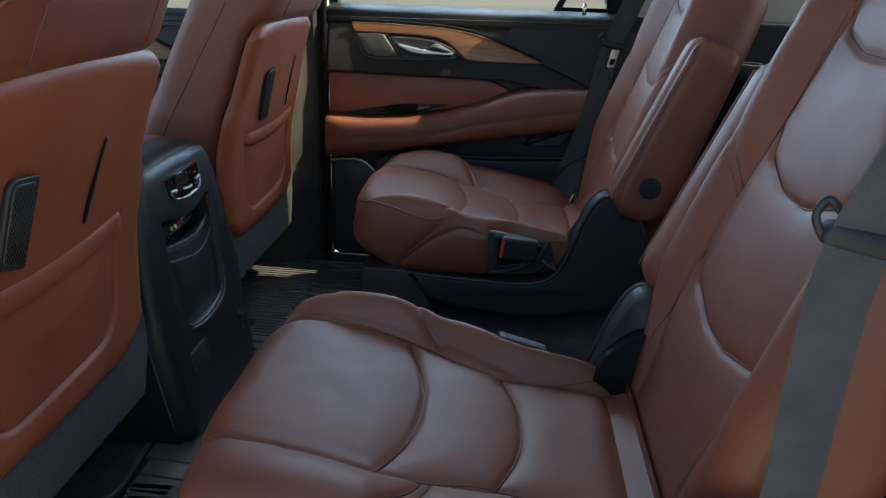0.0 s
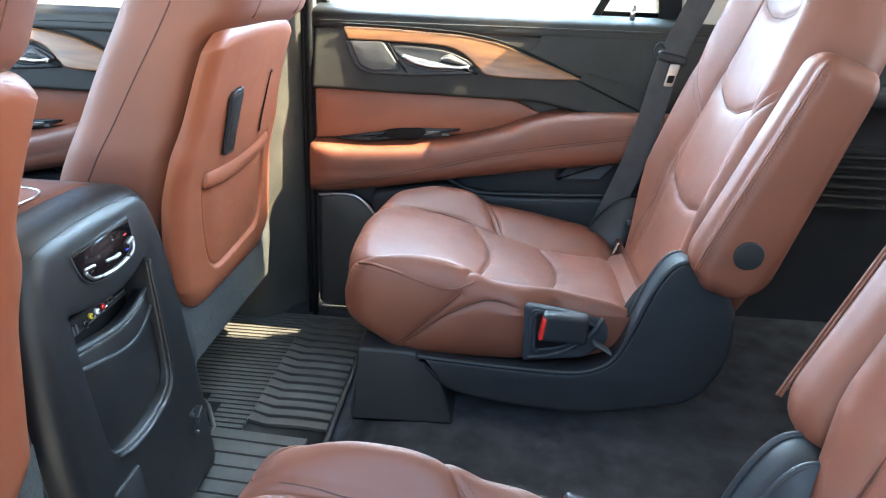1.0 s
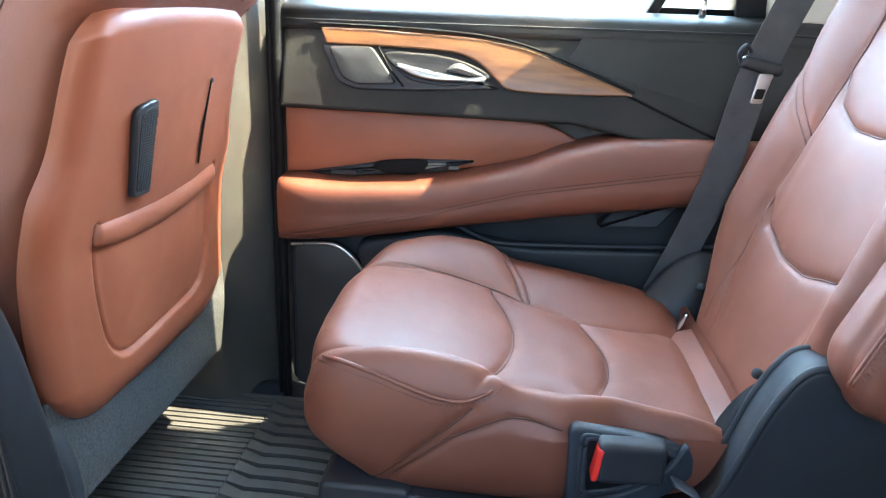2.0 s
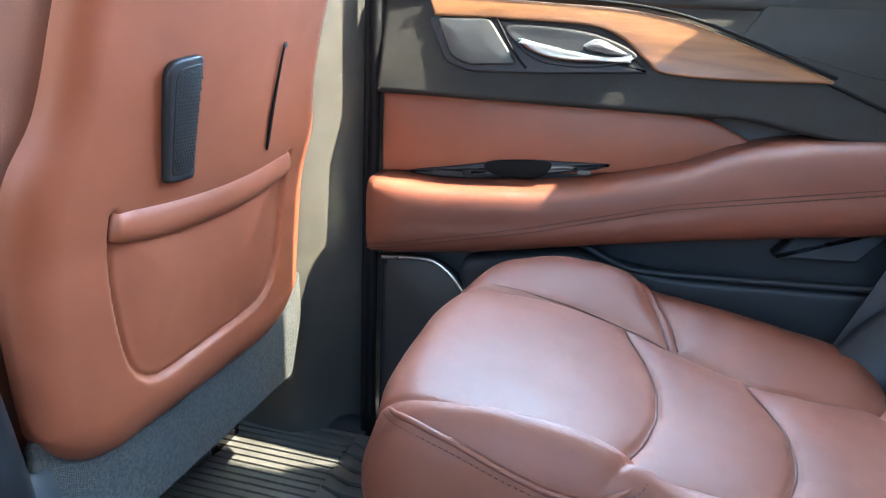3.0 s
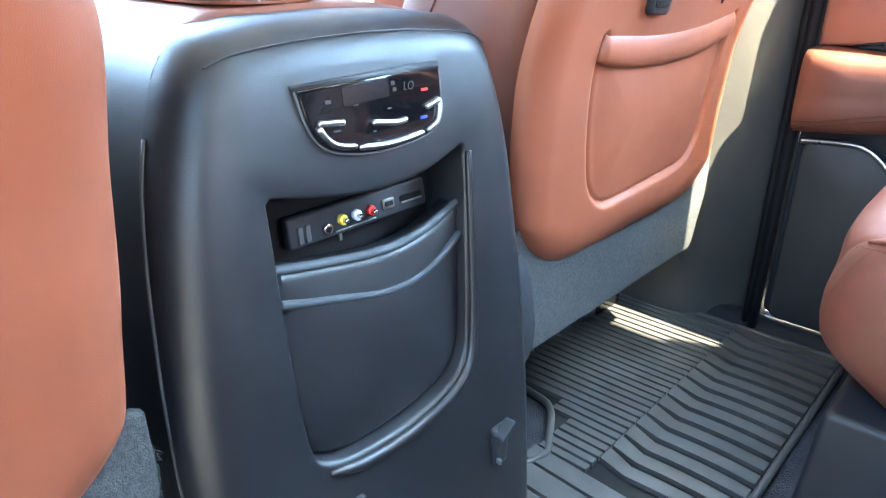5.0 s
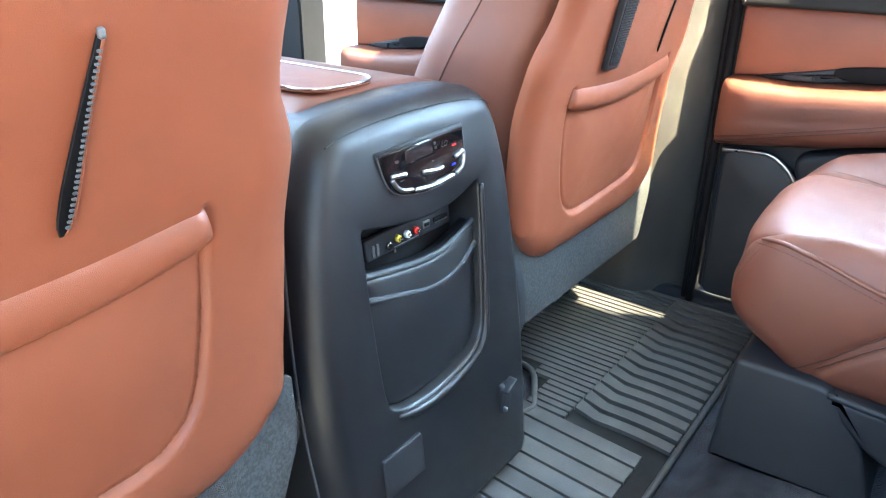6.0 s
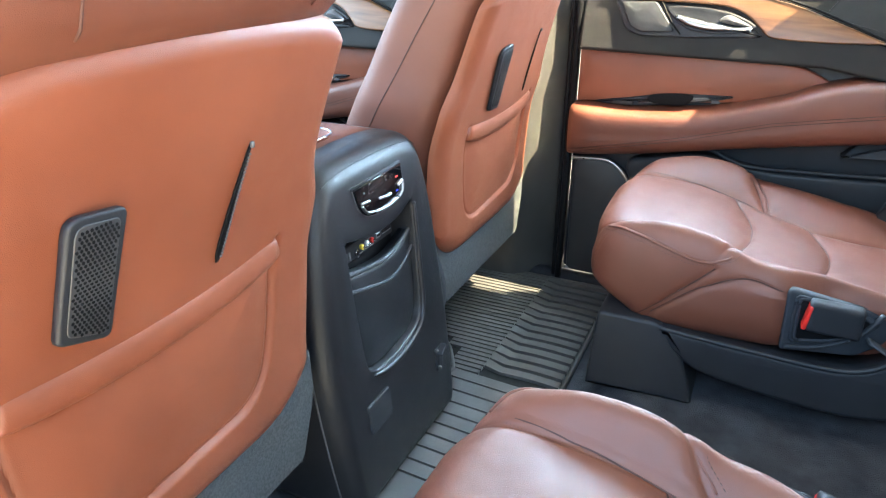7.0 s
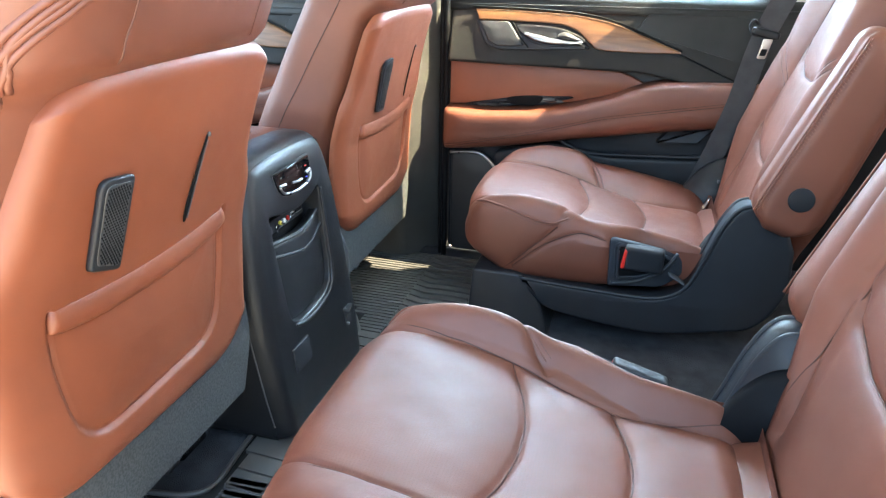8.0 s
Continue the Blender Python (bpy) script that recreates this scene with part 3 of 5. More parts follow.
    tube("pocket_lip", [(x, 1.953, z) for x, z in catmull([(-0.16, 0.372), (-0.125, 0.356), (-0.085, 0.337), (-0.045, 0.328), (0.06, 0.331), (0.178, 0.337), (0.3, 0.345)], 8, False)], 0.005, BLACK_PLASTIC, d)
    bn = rounded([(0.108, 0.368), (0.203, 0.372), (0.25, 0.418), (0.142, 0.405)], 0.004)
    slab("storage_bin", bn, 0.032, BLACK_PLASTIC, d, lambda q: np.stack([q[:, 0], 1.978 - q[:, 2] + 0.45 * (q[:, 1] - 0.368) * (q[:, 2] > 0.02), q[:, 1]], 1), 0.004, label="black moulded storage bin")
    # lock knob
    bm = bmesh.new()
    bmesh.ops.create_cone(bm, cap_ends=True, segments=20, radius1=0.006, radius2=0.0045, depth=0.03)
    bmesh.ops.bevel(bm, geom=[e for e in bm.edges if abs(e.calc_face_angle(0)) > 1], offset=0.0015, segments=2, affect="EDGES")
    bmesh.ops.translate(bm, verts=bm.verts, vec=(0.235, 1.99, 0.712))
    part("lock_knob", bm, CHROME, d, "chrome lock knob")
    # window: glass, frame bars
    return part_window(d)


def part_window(d):
    """Side glass that leans in towards the roof, in its posts and seals."""
    def lean(y0):
        return lambda v: np.stack([v[:, 0], y0 - v[:, 2] - 0.416 * (v[:, 1] - 0.70), v[:, 1]], 1)
    g = slab("window_pane", np.array([(-0.41, 0.70), (0.165, 0.70), (0.245, 0.88), (0.168, 1.14), (-0.41, 1.14)]), 0.004, GLASS, d, lean(2.064), 0.0005)
    g.visible_shadow = False
    g = slab("quarter_pane", np.array([(0.172, 0.70), (0.302, 0.70), (0.25, 0.87)]), 0.004, GLASS, d, lean(2.064), 0.0005)
    g.visible_shadow = False
    slab("window_post", np.array([(0.158, 0.695), (0.176, 0.695), (0.256, 0.87), (0.244, 0.89)]), 0.03, BLACK_PLASTIC, d, lean(2.078), 0.003)
    slab("window_post", np.array([(0.302, 0.695), (0.40, 0.695), (0.36, 1.14), (0.29, 1.14), (0.205, 1.02)]), 0.05, BLACK_PLASTIC, d, lean(2.088), 0.004)
    slab("window_post", np.array([(-0.43, 0.695), (-0.405, 0.695), (-0.405, 1.14), (-0.43, 1.14)]), 0.04, BLACK_PLASTIC, d, lean(2.088), 0.004)
    slab("window_seal", np.array([(0.17, 0.697), (0.31, 0.697), (0.308, 0.712), (0.176, 0.712)]), 0.02, MATTE_BLACK, d, lean(2.075), 0.002)
    return d

# ---- second-row seats ----
W_SEAT = 0.42       # seat middle from the car's middle line


def seat_place(s):
    """(x, v, z), v towards the door, to the world for the far (s = 1) or near (s = -1) side."""
    return lambda p: np.stack([p[:, 0], YC + s * (W_SEAT + p[:, 1]), p[:, 2]], 1)


INSERT = [(-0.27, 0.147), (-0.06, 0.14), (0.0, 0.13), (0.085, 0.112), (0.24, 0.145)]
CHEV_1 = [(-0.057, 0.14), (-0.034, 0.085), (-0.022, 0.03), (-0.022, -0.03), (-0.034, -0.085), (-0.057, -0.14)]
CHEV_2 = [(0.072, 0.112), (0.095, 0.05), (0.101, 0.0), (0.095, -0.05), (0.072, -0.112)]
LOBE_A = [(-0.06, 0.29), (-0.045, 0.225), (-0.02, 0.175), (-0.008, 0.135)]
LOBE_B = [(-0.046, 0.29), (-0.031, 0.225), (-0.007, 0.175), (0.002, 0.135)]
LOBE_IN = [(-0.075, -0.29), (-0.06, -0.25), (-0.045, -0.205), (-0.03, -0.17), (-0.012, -0.14)]


def flipv(line):
    return [(a, -b) for a, b in line]


def cushion_top(x, v):
    z = glide(x, [-0.27, -0.22, -0.16, -0.1, -0.04, 0.03, 0.1, 0.18, 0.26], [0.328, 0.336, 0.331, 0.319, 0.303, 0.288, 0.275, 0.262, 0.252])
    hb = glide(x, [-0.27, -0.2, -0.11, -0.055, -0.01, 0.06, 0.15, 0.26], [-0.012, 0.012, 0.034, 0.039, 0.027, 0.028, 0.026, 0.012])
    return z + hb * sstep(0.115, 0.215, np.abs(v))


def build_second_seat(s, label):
    seat = thing("captain_seat", label, "car seat", "second-row captain seats")
    place = seat_place(s)
    fl = s < 0
    # cushion
    p, d, f = softbox((0.25, 0.27, 0.072), 0.058, 0.0032)
    p = p + np.array((-0.005, 0.0, 0.265))
    x, v, z = p.T
    tw = np.clip(d[:, 2], 0, 1)
    z = z + np.where(z > 0.275, (cushion_top(x, v) - 0.337) * sstep(0.275, 0.31, z), 0)
    seams = [INSERT, flipv(INSERT), CHEV_1, CHEV_2, LOBE_A, LOBE_B, LOBE_IN]
    near = np.full(len(x), 9.0)
    for k, line in enumerate(seams):
        dd = line_dist(x, v, line)
        near = np.minimum(near, dd)
    puff = 0.009 * (1 - np.exp(-near / 0.018)) - 0.0028 * np.exp(-(near / 0.0028) ** 2)
    z = z + tw * (puff - 0.005)
    # bowed front edge with wide corners in plan
    v = v * np.interp(x, [-0.26, -0.245, -0.225, -0.19, -0.14, -0.07], [0.86, 0.885, 0.915, 0.95, 0.985, 1.0])
    x = x - (0.018 if s > 0 else 0.004) * np.clip(1 - ((v - 0.05) / 0.25) ** 2, 0, 1) * sstep(-0.1, -0.22, x) + 0.007 * sstep(-0.12, -0.25, x)
    x = x + 0.018 * sstep(0.06, 0.27, v) * sstep(-0.08, -0.22, x)
    # fullness of the sides, and the cut-away for the buckle on the inner side
    mid = np.exp(-((z - 0.285) / 0.05) ** 2)
    v = v + np.sign(v) * np.where(v < 0, 0.005, 0.012) * mid * sstep(0.2, 0.27, np.abs(v)) * np.interp(x, [-0.2, -0.1, 0.0], [0.6, 1, 1])
    lim = -0.209 + 0.034 * sstep(0.015, 0.1, x)
    hold = -0.15 + 0.03 * sstep(-0.02, 0.12, x)
    v = np.where(v < hold, hold + (v - hold) * (lim - hold) / (-0.275 - hold), v)
    lim2 = np.interp(x, [-0.25, -0.1, 0.05, 0.16, 0.245], [0.30, 0.292, 0.275, 0.255, 0.20])
    v = np.minimum(v, lim2)
    # side seams sweep down and forward on the inner flank
    flank = np.clip(-d[:, 1], 0, 1)
    for line in ([(-0.172, 0.2), (-0.11, 0.262), (-0.063, 0.309)], [(-0.15, 0.212), (-0.075, 0.279), (-0.023, 0.302), (0.03, 0.292)]):
        v = v + flank * (0.0022 * np.exp(-(line_dist(x, z, line) / 0.0035) ** 2) + 0.003 * np.exp(-line_dist(x, z, line) / 0.02)) * sstep(0.035, 0.0, x)
    v = v * (1 - 0.09 * sstep(0.235, 0.192, z) * sstep(0.2, 0.26, np.abs(v)))
    # the nose rounds back under at the front
    x = x + 0.046 * sstep(0.27, 0.195, z) ** 1.5 * sstep(-0.11, -0.24, x) - 0.012 * sstep(0.285, 0.322, z) * sstep(-0.1, -0.2, x) * sstep(-0.19, -0.08, v)
    keys_flank = np.stack([x, z], 1)
    wr = np.array([0.0014 * noise.noise(Vector((a * 22, b * 22, c * 22))) + 0.00015 * noise.noise(Vector((a * 70, b * 70, c * 70))) for a, b, c in zip(x, v, z)])
    z = z + tw * wr
    pts = np.stack([x, v, z], 1)
    # split into the leather cover and the two perforated panels
    fa = np.array(f)
    cx, cv, cn = x[fa].mean(1), v[fa].mean(1), d[fa][:, :, 2].mean(1)
    ins = np.interp(cx, [a for a, _ in INSERT], [b for _, b in INSERT])
    c1 = np.interp(np.abs(cv), [0, 0.03, 0.085, 0.14], [-0.022, -0.022, -0.034, -0.057])
    c2 = np.interp(np.abs(cv), [0, 0.05, 0.112], [0.101, 0.095, 0.072])
    onin = (np.abs(cv) < ins) & (cn > 0.75)
    near_c = np.minimum.reduce([line_dist(x, v, q) for q in (INSERT, flipv(INSERT), CHEV_2)])
    vin = np.interp(x, [a for a, _ in INSERT], [b for _, b in INSERT])
    vc2 = np.interp(np.abs(v), [0, 0.05, 0.112], [0.101, 0.095, 0.072])
    perf = np.where((np.abs(v) < vin) & (x < vc2) & (x > -0.235) & (d[:, 2] > 0.3), near_c, -near_c)
    regions = [("cushion_cover", ~onin | (cx > c2), LEATHER_PERF, ""), ("thigh_panel", onin & (cx <= c1), LEATHER_PERF, "perforated leather panel"),
               ("seat_panel", onin & (cx > c1) & (cx <= c2), LEATHER_PERF, "perforated leather panel")]
    uv = np.stack([x, v], 1)
    skin = vertex_normals(place(pts), f, fl)
    for nm, sel, mt, lb in regions:
        sub = fa[sel]
        used, inv = np.unique(sub, return_inverse=True)
        mk(nm, place(pts[used]), [tuple(q) for q in inv.reshape(sub.shape)], mt, seat, lb, flip=fl, uv=uv[used], perf=perf[used], normals=skin[used])

    def sunk(line, keys, upward, lift, closed=False):
        """The seam line laid in its groove: nearest points of the cover."""
        q = resample(np.array(line), max(20, int(np.linalg.norm(np.diff(np.array(line), axis=0), axis=1).sum() / 0.006)), False)
        ok = np.where(upward > 0.25)[0]
        kk = keys[ok]
        out = np.array([cover[ok[np.argpartition(((kk - a) ** 2).sum(1), 8)[:8]]].mean(0) for a in q])
        for _ in range(3):
            out[1:-1] = (out[:-2] + 2 * out[1:-1] + out[2:]) / 4
        return out + lift

    cover = pts
    for line in seams[:6]:
        lim_ = [(a, b) for a, b in catmull(line, 5, False) if a > -0.24]
        tube("seam", place(sunk(lim_, np.stack([x, v], 1), tw, np.array((0, 0, -0.0003)))), 0.0009, THREAD, seat)

    def on_top(line, lift=0.0, n=40):
        q = resample(catmull(line, 6, False), n, False)
        zz = cushion_top(q[:, 0], q[:, 1]) - 0.0065 + lift
        return place(np.stack([q[:, 0], q[:, 1], zz], 1))
    # piping round the inner front edge
    pipe = catmull([(-0.25, -0.12, 0.332), (-0.245, -0.145, 0.34), (-0.232, -0.17, 0.345), (-0.205, -0.19, 0.346), (-0.165, -0.2, 0.338), (-0.112, -0.205, 0.322), (-0.075, -0.202, 0.316), (-0.052, -0.19, 0.32), (-0.034, -0.172, 0.32), (-0.018, -0.15, 0.31)], 8, False)
    pipe = np.array([pts[np.argpartition(((pts - q) ** 2).sum(1), 8)[:8]].mean(0) for q in resample(pipe, 90, False)])
    pipe = pipe + np.array((0, -0.001, 0.001))
    pipe = resample(pipe[10:], 110, False)
    for _ in range(8):
        pipe[1:-1] = (pipe[:-2] + 2 * pipe[1:-1] + pipe[2:]) / 4
    tube("piping", place(pipe), np.interp(np.arange(110), [0, 12, 60, 84, 110], [0.0015, 0.0026, 0.0027, 0.002, 0.0012]), LEATHER, seat, "raised leather piping")
    lower = np.interp(np.arange(110), [0, 60, 80, 110], [1, 1, 0.2, 0])[:, None]
    st_ = pipe + lower * np.array((0, -0.0005, -0.009)) + (1 - lower) * np.array((0.009, 0.0, 0.0))
    st_ = np.array([pts[np.argpartition(((pts - q) ** 2).sum(1), 8)[:8]].mean(0) for q in st_])
    for _ in range(6):
        st_[1:-1] = (st_[:-2] + 2 * st_[1:-1] + st_[2:]) / 4
    for k in range(0, 108, 2):
        tube("stitch", place(st_[k:k + 2] + np.array((0, -0.0006, 0.0006))), 0.00048, THREAD, seat, sides=5)
    for line in ([(-0.168, 0.205), (-0.11, 0.262), (-0.063, 0.309)], [(-0.146, 0.216), (-0.11, 0.252), (-0.075, 0.279), (-0.023, 0.302), (0.03, 0.292)]):
        tube("flank_seam", place(sunk(catmull(line, 5, False), keys_flank, np.clip(-d[:, 1], 0, 1), np.array((0, -0.0002, 0)))), 0.0011, THREAD, seat)
    # rear roll behind the cushion
    q, dq, fq = softbox((0.024, 0.15, 0.018), 0.009, 0.004)
    q[:, 2] += 0.3 * q[:, 0]
    q = q + np.array((0.232, 0.015, 0.238))
    mk("rear_roll", place(q), fq, LEATHER, seat, flip=fl)

    # backrest in its own leaning frame: h up the back, d rearwards
    lean = math.radians(17.5)
    up, bk = np.array((math.sin(lean), math.cos(lean))), np.array((math.cos(lean), -math.sin(lean)))
    base = np.array((0.25, 0.262))

    def back_place(q):
        """(h, v, d) to the world."""
        xz = base + q[:, :1] * up + q[:, 2:3] * bk
        return place(np.stack([xz[:, 0], q[:, 1], xz[:, 1]], 1))
    p, d, f = softbox((0.31, 0.208, 0.058), 0.05, 0.0036)
    h, v, dd = p.T
    h = h + 0.27
    v = v + 0.012
    fw = np.clip(-d[:, 2], 0, 1)
    dd = dd + 0.058
    bol = sstep(0.10, 0.175, np.abs(v)) * np.interp(h, [0, 0.08, 0.18, 0.5], [0.004, 0.018, 0.034, 0.03])
    dd = dd - bol * sstep(0.06, 0.02, dd)
    bseams = [[(0.03, 0.13), (0.19, 0.128), (0.36, 0.116), (0.6, 0.09)], [(0.03, -0.13), (0.19, -0.128), (0.36, -0.116), (0.6, -0.09)],
              [(0.232, 0.127), (0.186, 0.108), (0.166, 0.032), (0.166, -0.032), (0.186, -0.108), (0.232, -0.127)], [(0.40, 0.113), (0.358, 0.094), (0.335, 0.03), (0.335, -0.03), (0.358, -0.094), (0.40, -0.113)],
              [(0.54, 0.1), (0.505, 0.08), (0.488, 0.028), (0.488, -0.028), (0.505, -0.08), (0.54, -0.1)],
              [(0.31, 0.12), (0.345, 0.15), (0.40, 0.185), (0.46, 0.24)], [(0.297, 0.12), (0.332, 0.152), (0.385, 0.188), (0.45, 0.24)],
              [(0.31, -0.12), (0.345, -0.15), (0.40, -0.185), (0.46, -0.24)], [(0.297, -0.12), (0.332, -0.152), (0.385, -0.188), (0.45, -0.24)]]
    near = np.full(len(h), 9.0)
    for line in bseams:
        near = np.minimum(near, line_dist(h, v, line))
    dd = dd - fw * (0.0055 * (1 - np.exp(-near / 0.013)) - 0.0026 * np.exp(-(near / 0.003) ** 2) - 0.004)
    # waist: pinched low down, fuller higher
    half = np.interp(h, [-0.04, 0.06, 0.13, 0.2, 0.3, 0.45, 0.58], [0.80, 0.86, 1.0, 1.05, 1.03, 0.98, 0.88])
    v = 0.012 + (v - 0.012) * half
    pts = np.stack([h, v, dd], 1)
    fa = np.array(f)
    ch, cv, cn = h[fa].mean(1), v[fa].mean(1), d[fa][:, :, 2].mean(1)
    ins = np.interp(ch, [0.03, 0.19, 0.36, 0.6], [0.13, 0.128, 0.116, 0.09])
    low = np.interp(np.abs(cv), [0.032, 0.108, 0.127], [0.166, 0.186, 0.232])
    onin = (np.abs(cv) < ins) & (cn < -0.75) & (ch > low)
    uv = np.stack([h, v], 1)
    skin = vertex_normals(back_place(pts), f, not fl)
    near_b = np.minimum.reduce([line_dist(h, v, q) for q in bseams[:3]])
    vin = np.interp(h, [0.03, 0.19, 0.36, 0.6], [0.13, 0.128, 0.116, 0.09])
    vlow = np.interp(np.abs(v), [0.032, 0.108, 0.127], [0.166, 0.186, 0.232])
    perf = np.where((np.abs(v) < vin) & (h > vlow) & (h < 0.5) & (d[:, 2] < -0.3), near_b, -near_b)
    for nm, sel, mt, lb in (("backrest", ~onin, LEATHER_PERF, ""), ("back_panel", onin, LEATHER_PERF, "perforated leather panel")):
        sub = fa[sel]
        used, inv = np.unique(sub, return_inverse=True)
        mk(nm, back_place(pts[used]), [tuple(q) for q in inv.reshape(sub.shape)], mt, seat, lb, flip=not fl, uv=uv[used], perf=perf[used], normals=skin[used])

    cover = pts
    for line in bseams:
        tube("seam", back_place(sunk(line, np.stack([h, v], 1), fw, np.array((0, 0, 0.0003)))), 0.0009, THREAD, seat)

    # folded-up armrest on the inner side
    alean = math.radians(20.5)
    aup, abk = np.array((math.sin(alean), math.cos(alean))), np.array((math.cos(alean), -math.sin(alean)))
    abase = np.array((0.324, 0.408))
    p, d, f = softbox((0.176, 0.036, 0.061), 0.03, 0.0042)
    h, v, dd = p.T
    h = h + 0.119
    end = np.clip((0.0 - h) / 0.05, 0, 1)
    dd = dd * np.sqrt(np.clip(1 - 0.75 * end ** 2, 0.05, 1)) * np.where(dd > 0, np.interp(h, [0, 0.3], [1.0, 0.66]), np.interp(h, [0, 0.3], [1.0, 0.86]))
    g = np.exp(-(line_dist(h, v, [(-0.06, -0.02), (0.33, -0.02)]) / 0.004) ** 2) * np.clip(-d[:, 2], 0, 1)
    dd = dd + 0.004 * g
    v = v - 0.224
    xz = abase + h[:, None] * aup + dd[:, None] * abk
    arm_pts = np.stack([xz[:, 0], v, xz[:, 1]], 1)
    mk("armrest", place(arm_pts), f, LEATHER, seat, "folded-up leather armrest", flip=not fl)
    hh = np.linspace(-0.03, 0.275, 50)
    for off in (-0.0495, -0.0535):
        pp = abase + hh[:, None] * aup + off * abk * np.interp(hh, [0, 0.3], [1.0, 0.86])[:, None]
        tube("arm_piping", place(np.stack([pp[:, 0], np.full(50, -0.2585), pp[:, 1]], 1)), 0.0015, LEATHER, seat)
    for h_ in np.linspace(-0.02, 0.265, 52):
        k_ = float(np.interp(h_, [0, 0.3], [1.0, 0.86]))
        ends = [abase + (h_ + dh) * aup + o_ * k_ * abk for dh, o_ in ((0.0, -0.0425), (0.002, -0.0485))]
        tube("cross_stitch", place(np.array([(e_[0], -0.2601, e_[1]) for e_ in ends])), 0.0005, CORD, seat, sides=5)
    bt = slab_data(np.array([(0.0205 * math.cos(a), 0.0205 * math.sin(a)) for a in np.linspace(0, 2 * math.pi, 40, endpoint=False)]), 0.005, 0.002)
    bv = bt[0]
    mk("pivot_cap", place(np.stack([0.332 + bv[:, 0], -0.259 - bv[:, 2], 0.424 + bv[:, 1]], 1)), bt[1], BLACK_PLASTIC, seat, "black round pivot cap", flip=fl)

    # black plastic flank on the inner side
    lip = catmull([(-0.128, 0.2), (-0.07, 0.196), (0.02, 0.192), (0.105, 0.19), (0.15, 0.198), (0.182, 0.222), (0.203, 0.27), (0.224, 0.335), (0.245, 0.376), (0.266, 0.389), (0.292, 0.383), (0.33, 0.362)], 6, False)
    sh = np.vstack([lip, catmull([(0.352, 0.31), (0.352, 0.225), (0.31, 0.155), (0.241, 0.134), (0.18, 0.121), (0.117, 0.115), (0.024, 0.122), (-0.068, 0.138), (-0.11, 0.17)], 6, False)])
    v_, f_ = slab_data(sh, 0.05, 0.009, 0.0, 5)
    mk("side_shield", place(np.stack([v_[:, 0], -0.16 - v_[:, 2], v_[:, 1]], 1)), f_, BLACK_PLASTIC, seat, "black plastic side shield", flip=fl)
    tube("shield_lip", place(np.stack([lip[:, 0], np.full(len(lip), -0.208), lip[:, 1] - 0.001], 1)), 0.0042, BLACK_PLASTIC, seat)
    tube("shield_lip", place(np.stack([lip[36:, 0], np.full(len(lip) - 36, -0.164), lip[36:, 1] - 0.001], 1)), 0.004, BLACK_PLASTIC, seat)
    rd, rf = slab_data(catmull([(0.19, 0.22), (0.2, 0.275), (0.225, 0.32), (0.262, 0.345), (0.31, 0.335), (0.335, 0.28), (0.32, 0.21), (0.26, 0.17)], 6), 0.03, 0.008)
    mk("recliner_disc", place(np.stack([rd[:, 0], -0.135 - rd[:, 2], rd[:, 1]], 1)), rf, MATTE_BLACK, seat, flip=fl)
    # outer recliner cover
    ro = catmull([(0.13, 0.20), (0.17, 0.27), (0.21, 0.33), (0.26, 0.36), (0.31, 0.34), (0.34, 0.28), (0.33, 0.2), (0.24, 0.16)], 6)
    v_, f_ = slab_data(ro, 0.03, 0.01)
    mk("recliner_cover", place(np.stack([v_[:, 0], 0.205 + v_[:, 2], v_[:, 1]], 1)), f_, BLACK_PLASTIC, seat, flip=not fl)
    # under-frame and foot
    rs = rounded([(-0.225, 0.205), (-0.126, 0.204), (-0.103, 0.178), (-0.085, 0.146), (-0.064, 0.071), (-0.235, 0.066)], [0.01, 0.03, 0.03, 0.03, 0.004, 0.004])
    v_, f_ = slab_data(rs, 0.42, 0.006)
    mk("front_foot", place(np.stack([v_[:, 0], 0.214 - v_[:, 2], v_[:, 1]], 1)), f_, BLACK_PLASTIC, seat, "black front foot cover", flip=fl)
    q, dq, fq = softbox((0.18, 0.17, 0.04), 0.012, 0.02)
    mk("under_frame", place(q + np.array((0.08, 0.02, 0.185))), fq, MATTE_BLACK, seat, flip=fl)
    for vv in (-0.06, 0.14):
        q, dq, fq = softbox((0.04, 0.015, 0.045), 0.008, 0.012)
        mk("rear_foot", place(q + np.array((0.25, vv, 0.115))), fq, MATTE_BLACK, seat, flip=fl)
    for bx in (0.235, 0.262):
        bv2, bf2 = slab_data(np.array([(0.007 * math.cos(a), 0.007 * math.sin(a)) for a in np.linspace(0, 2 * math.pi, 16, endpoint=False)]), 0.012, 0.002)
        mk("bolt", place(np.stack([bx + bv2[:, 0], -0.17 - bv2[:, 2], 0.126 + bv2[:, 1]], 1)), bf2, CHROME, seat, "steel bolt head", flip=fl)
    # buckle well: a fabric pocket hung on the cut-away, the buckle leaning in it
    def pocket_place(q):
        return place(np.stack([q[:, 0], -0.194 + 0.25 * (q[:, 0] - 0.036) - q[:, 2], q[:, 1]], 1))
    po = rounded([(0.04, 0.203), (0.036, 0.302), (0.095, 0.288), (0.152, 0.274), (0.186, 0.26), (0.176, 0.228), (0.14, 0.203)], [0.006, 0.012, 0.02, 0.02, 0.02, 0.02, 0.01])
    pv_, pf_ = slab_data(po, 0.014, 0.005, 0.002, 4)
    pk = mk("buckle_pocket", pocket_place(pv_), pf_, POCKET_DARK, seat, "slate fabric buckle pocket", flip=fl)
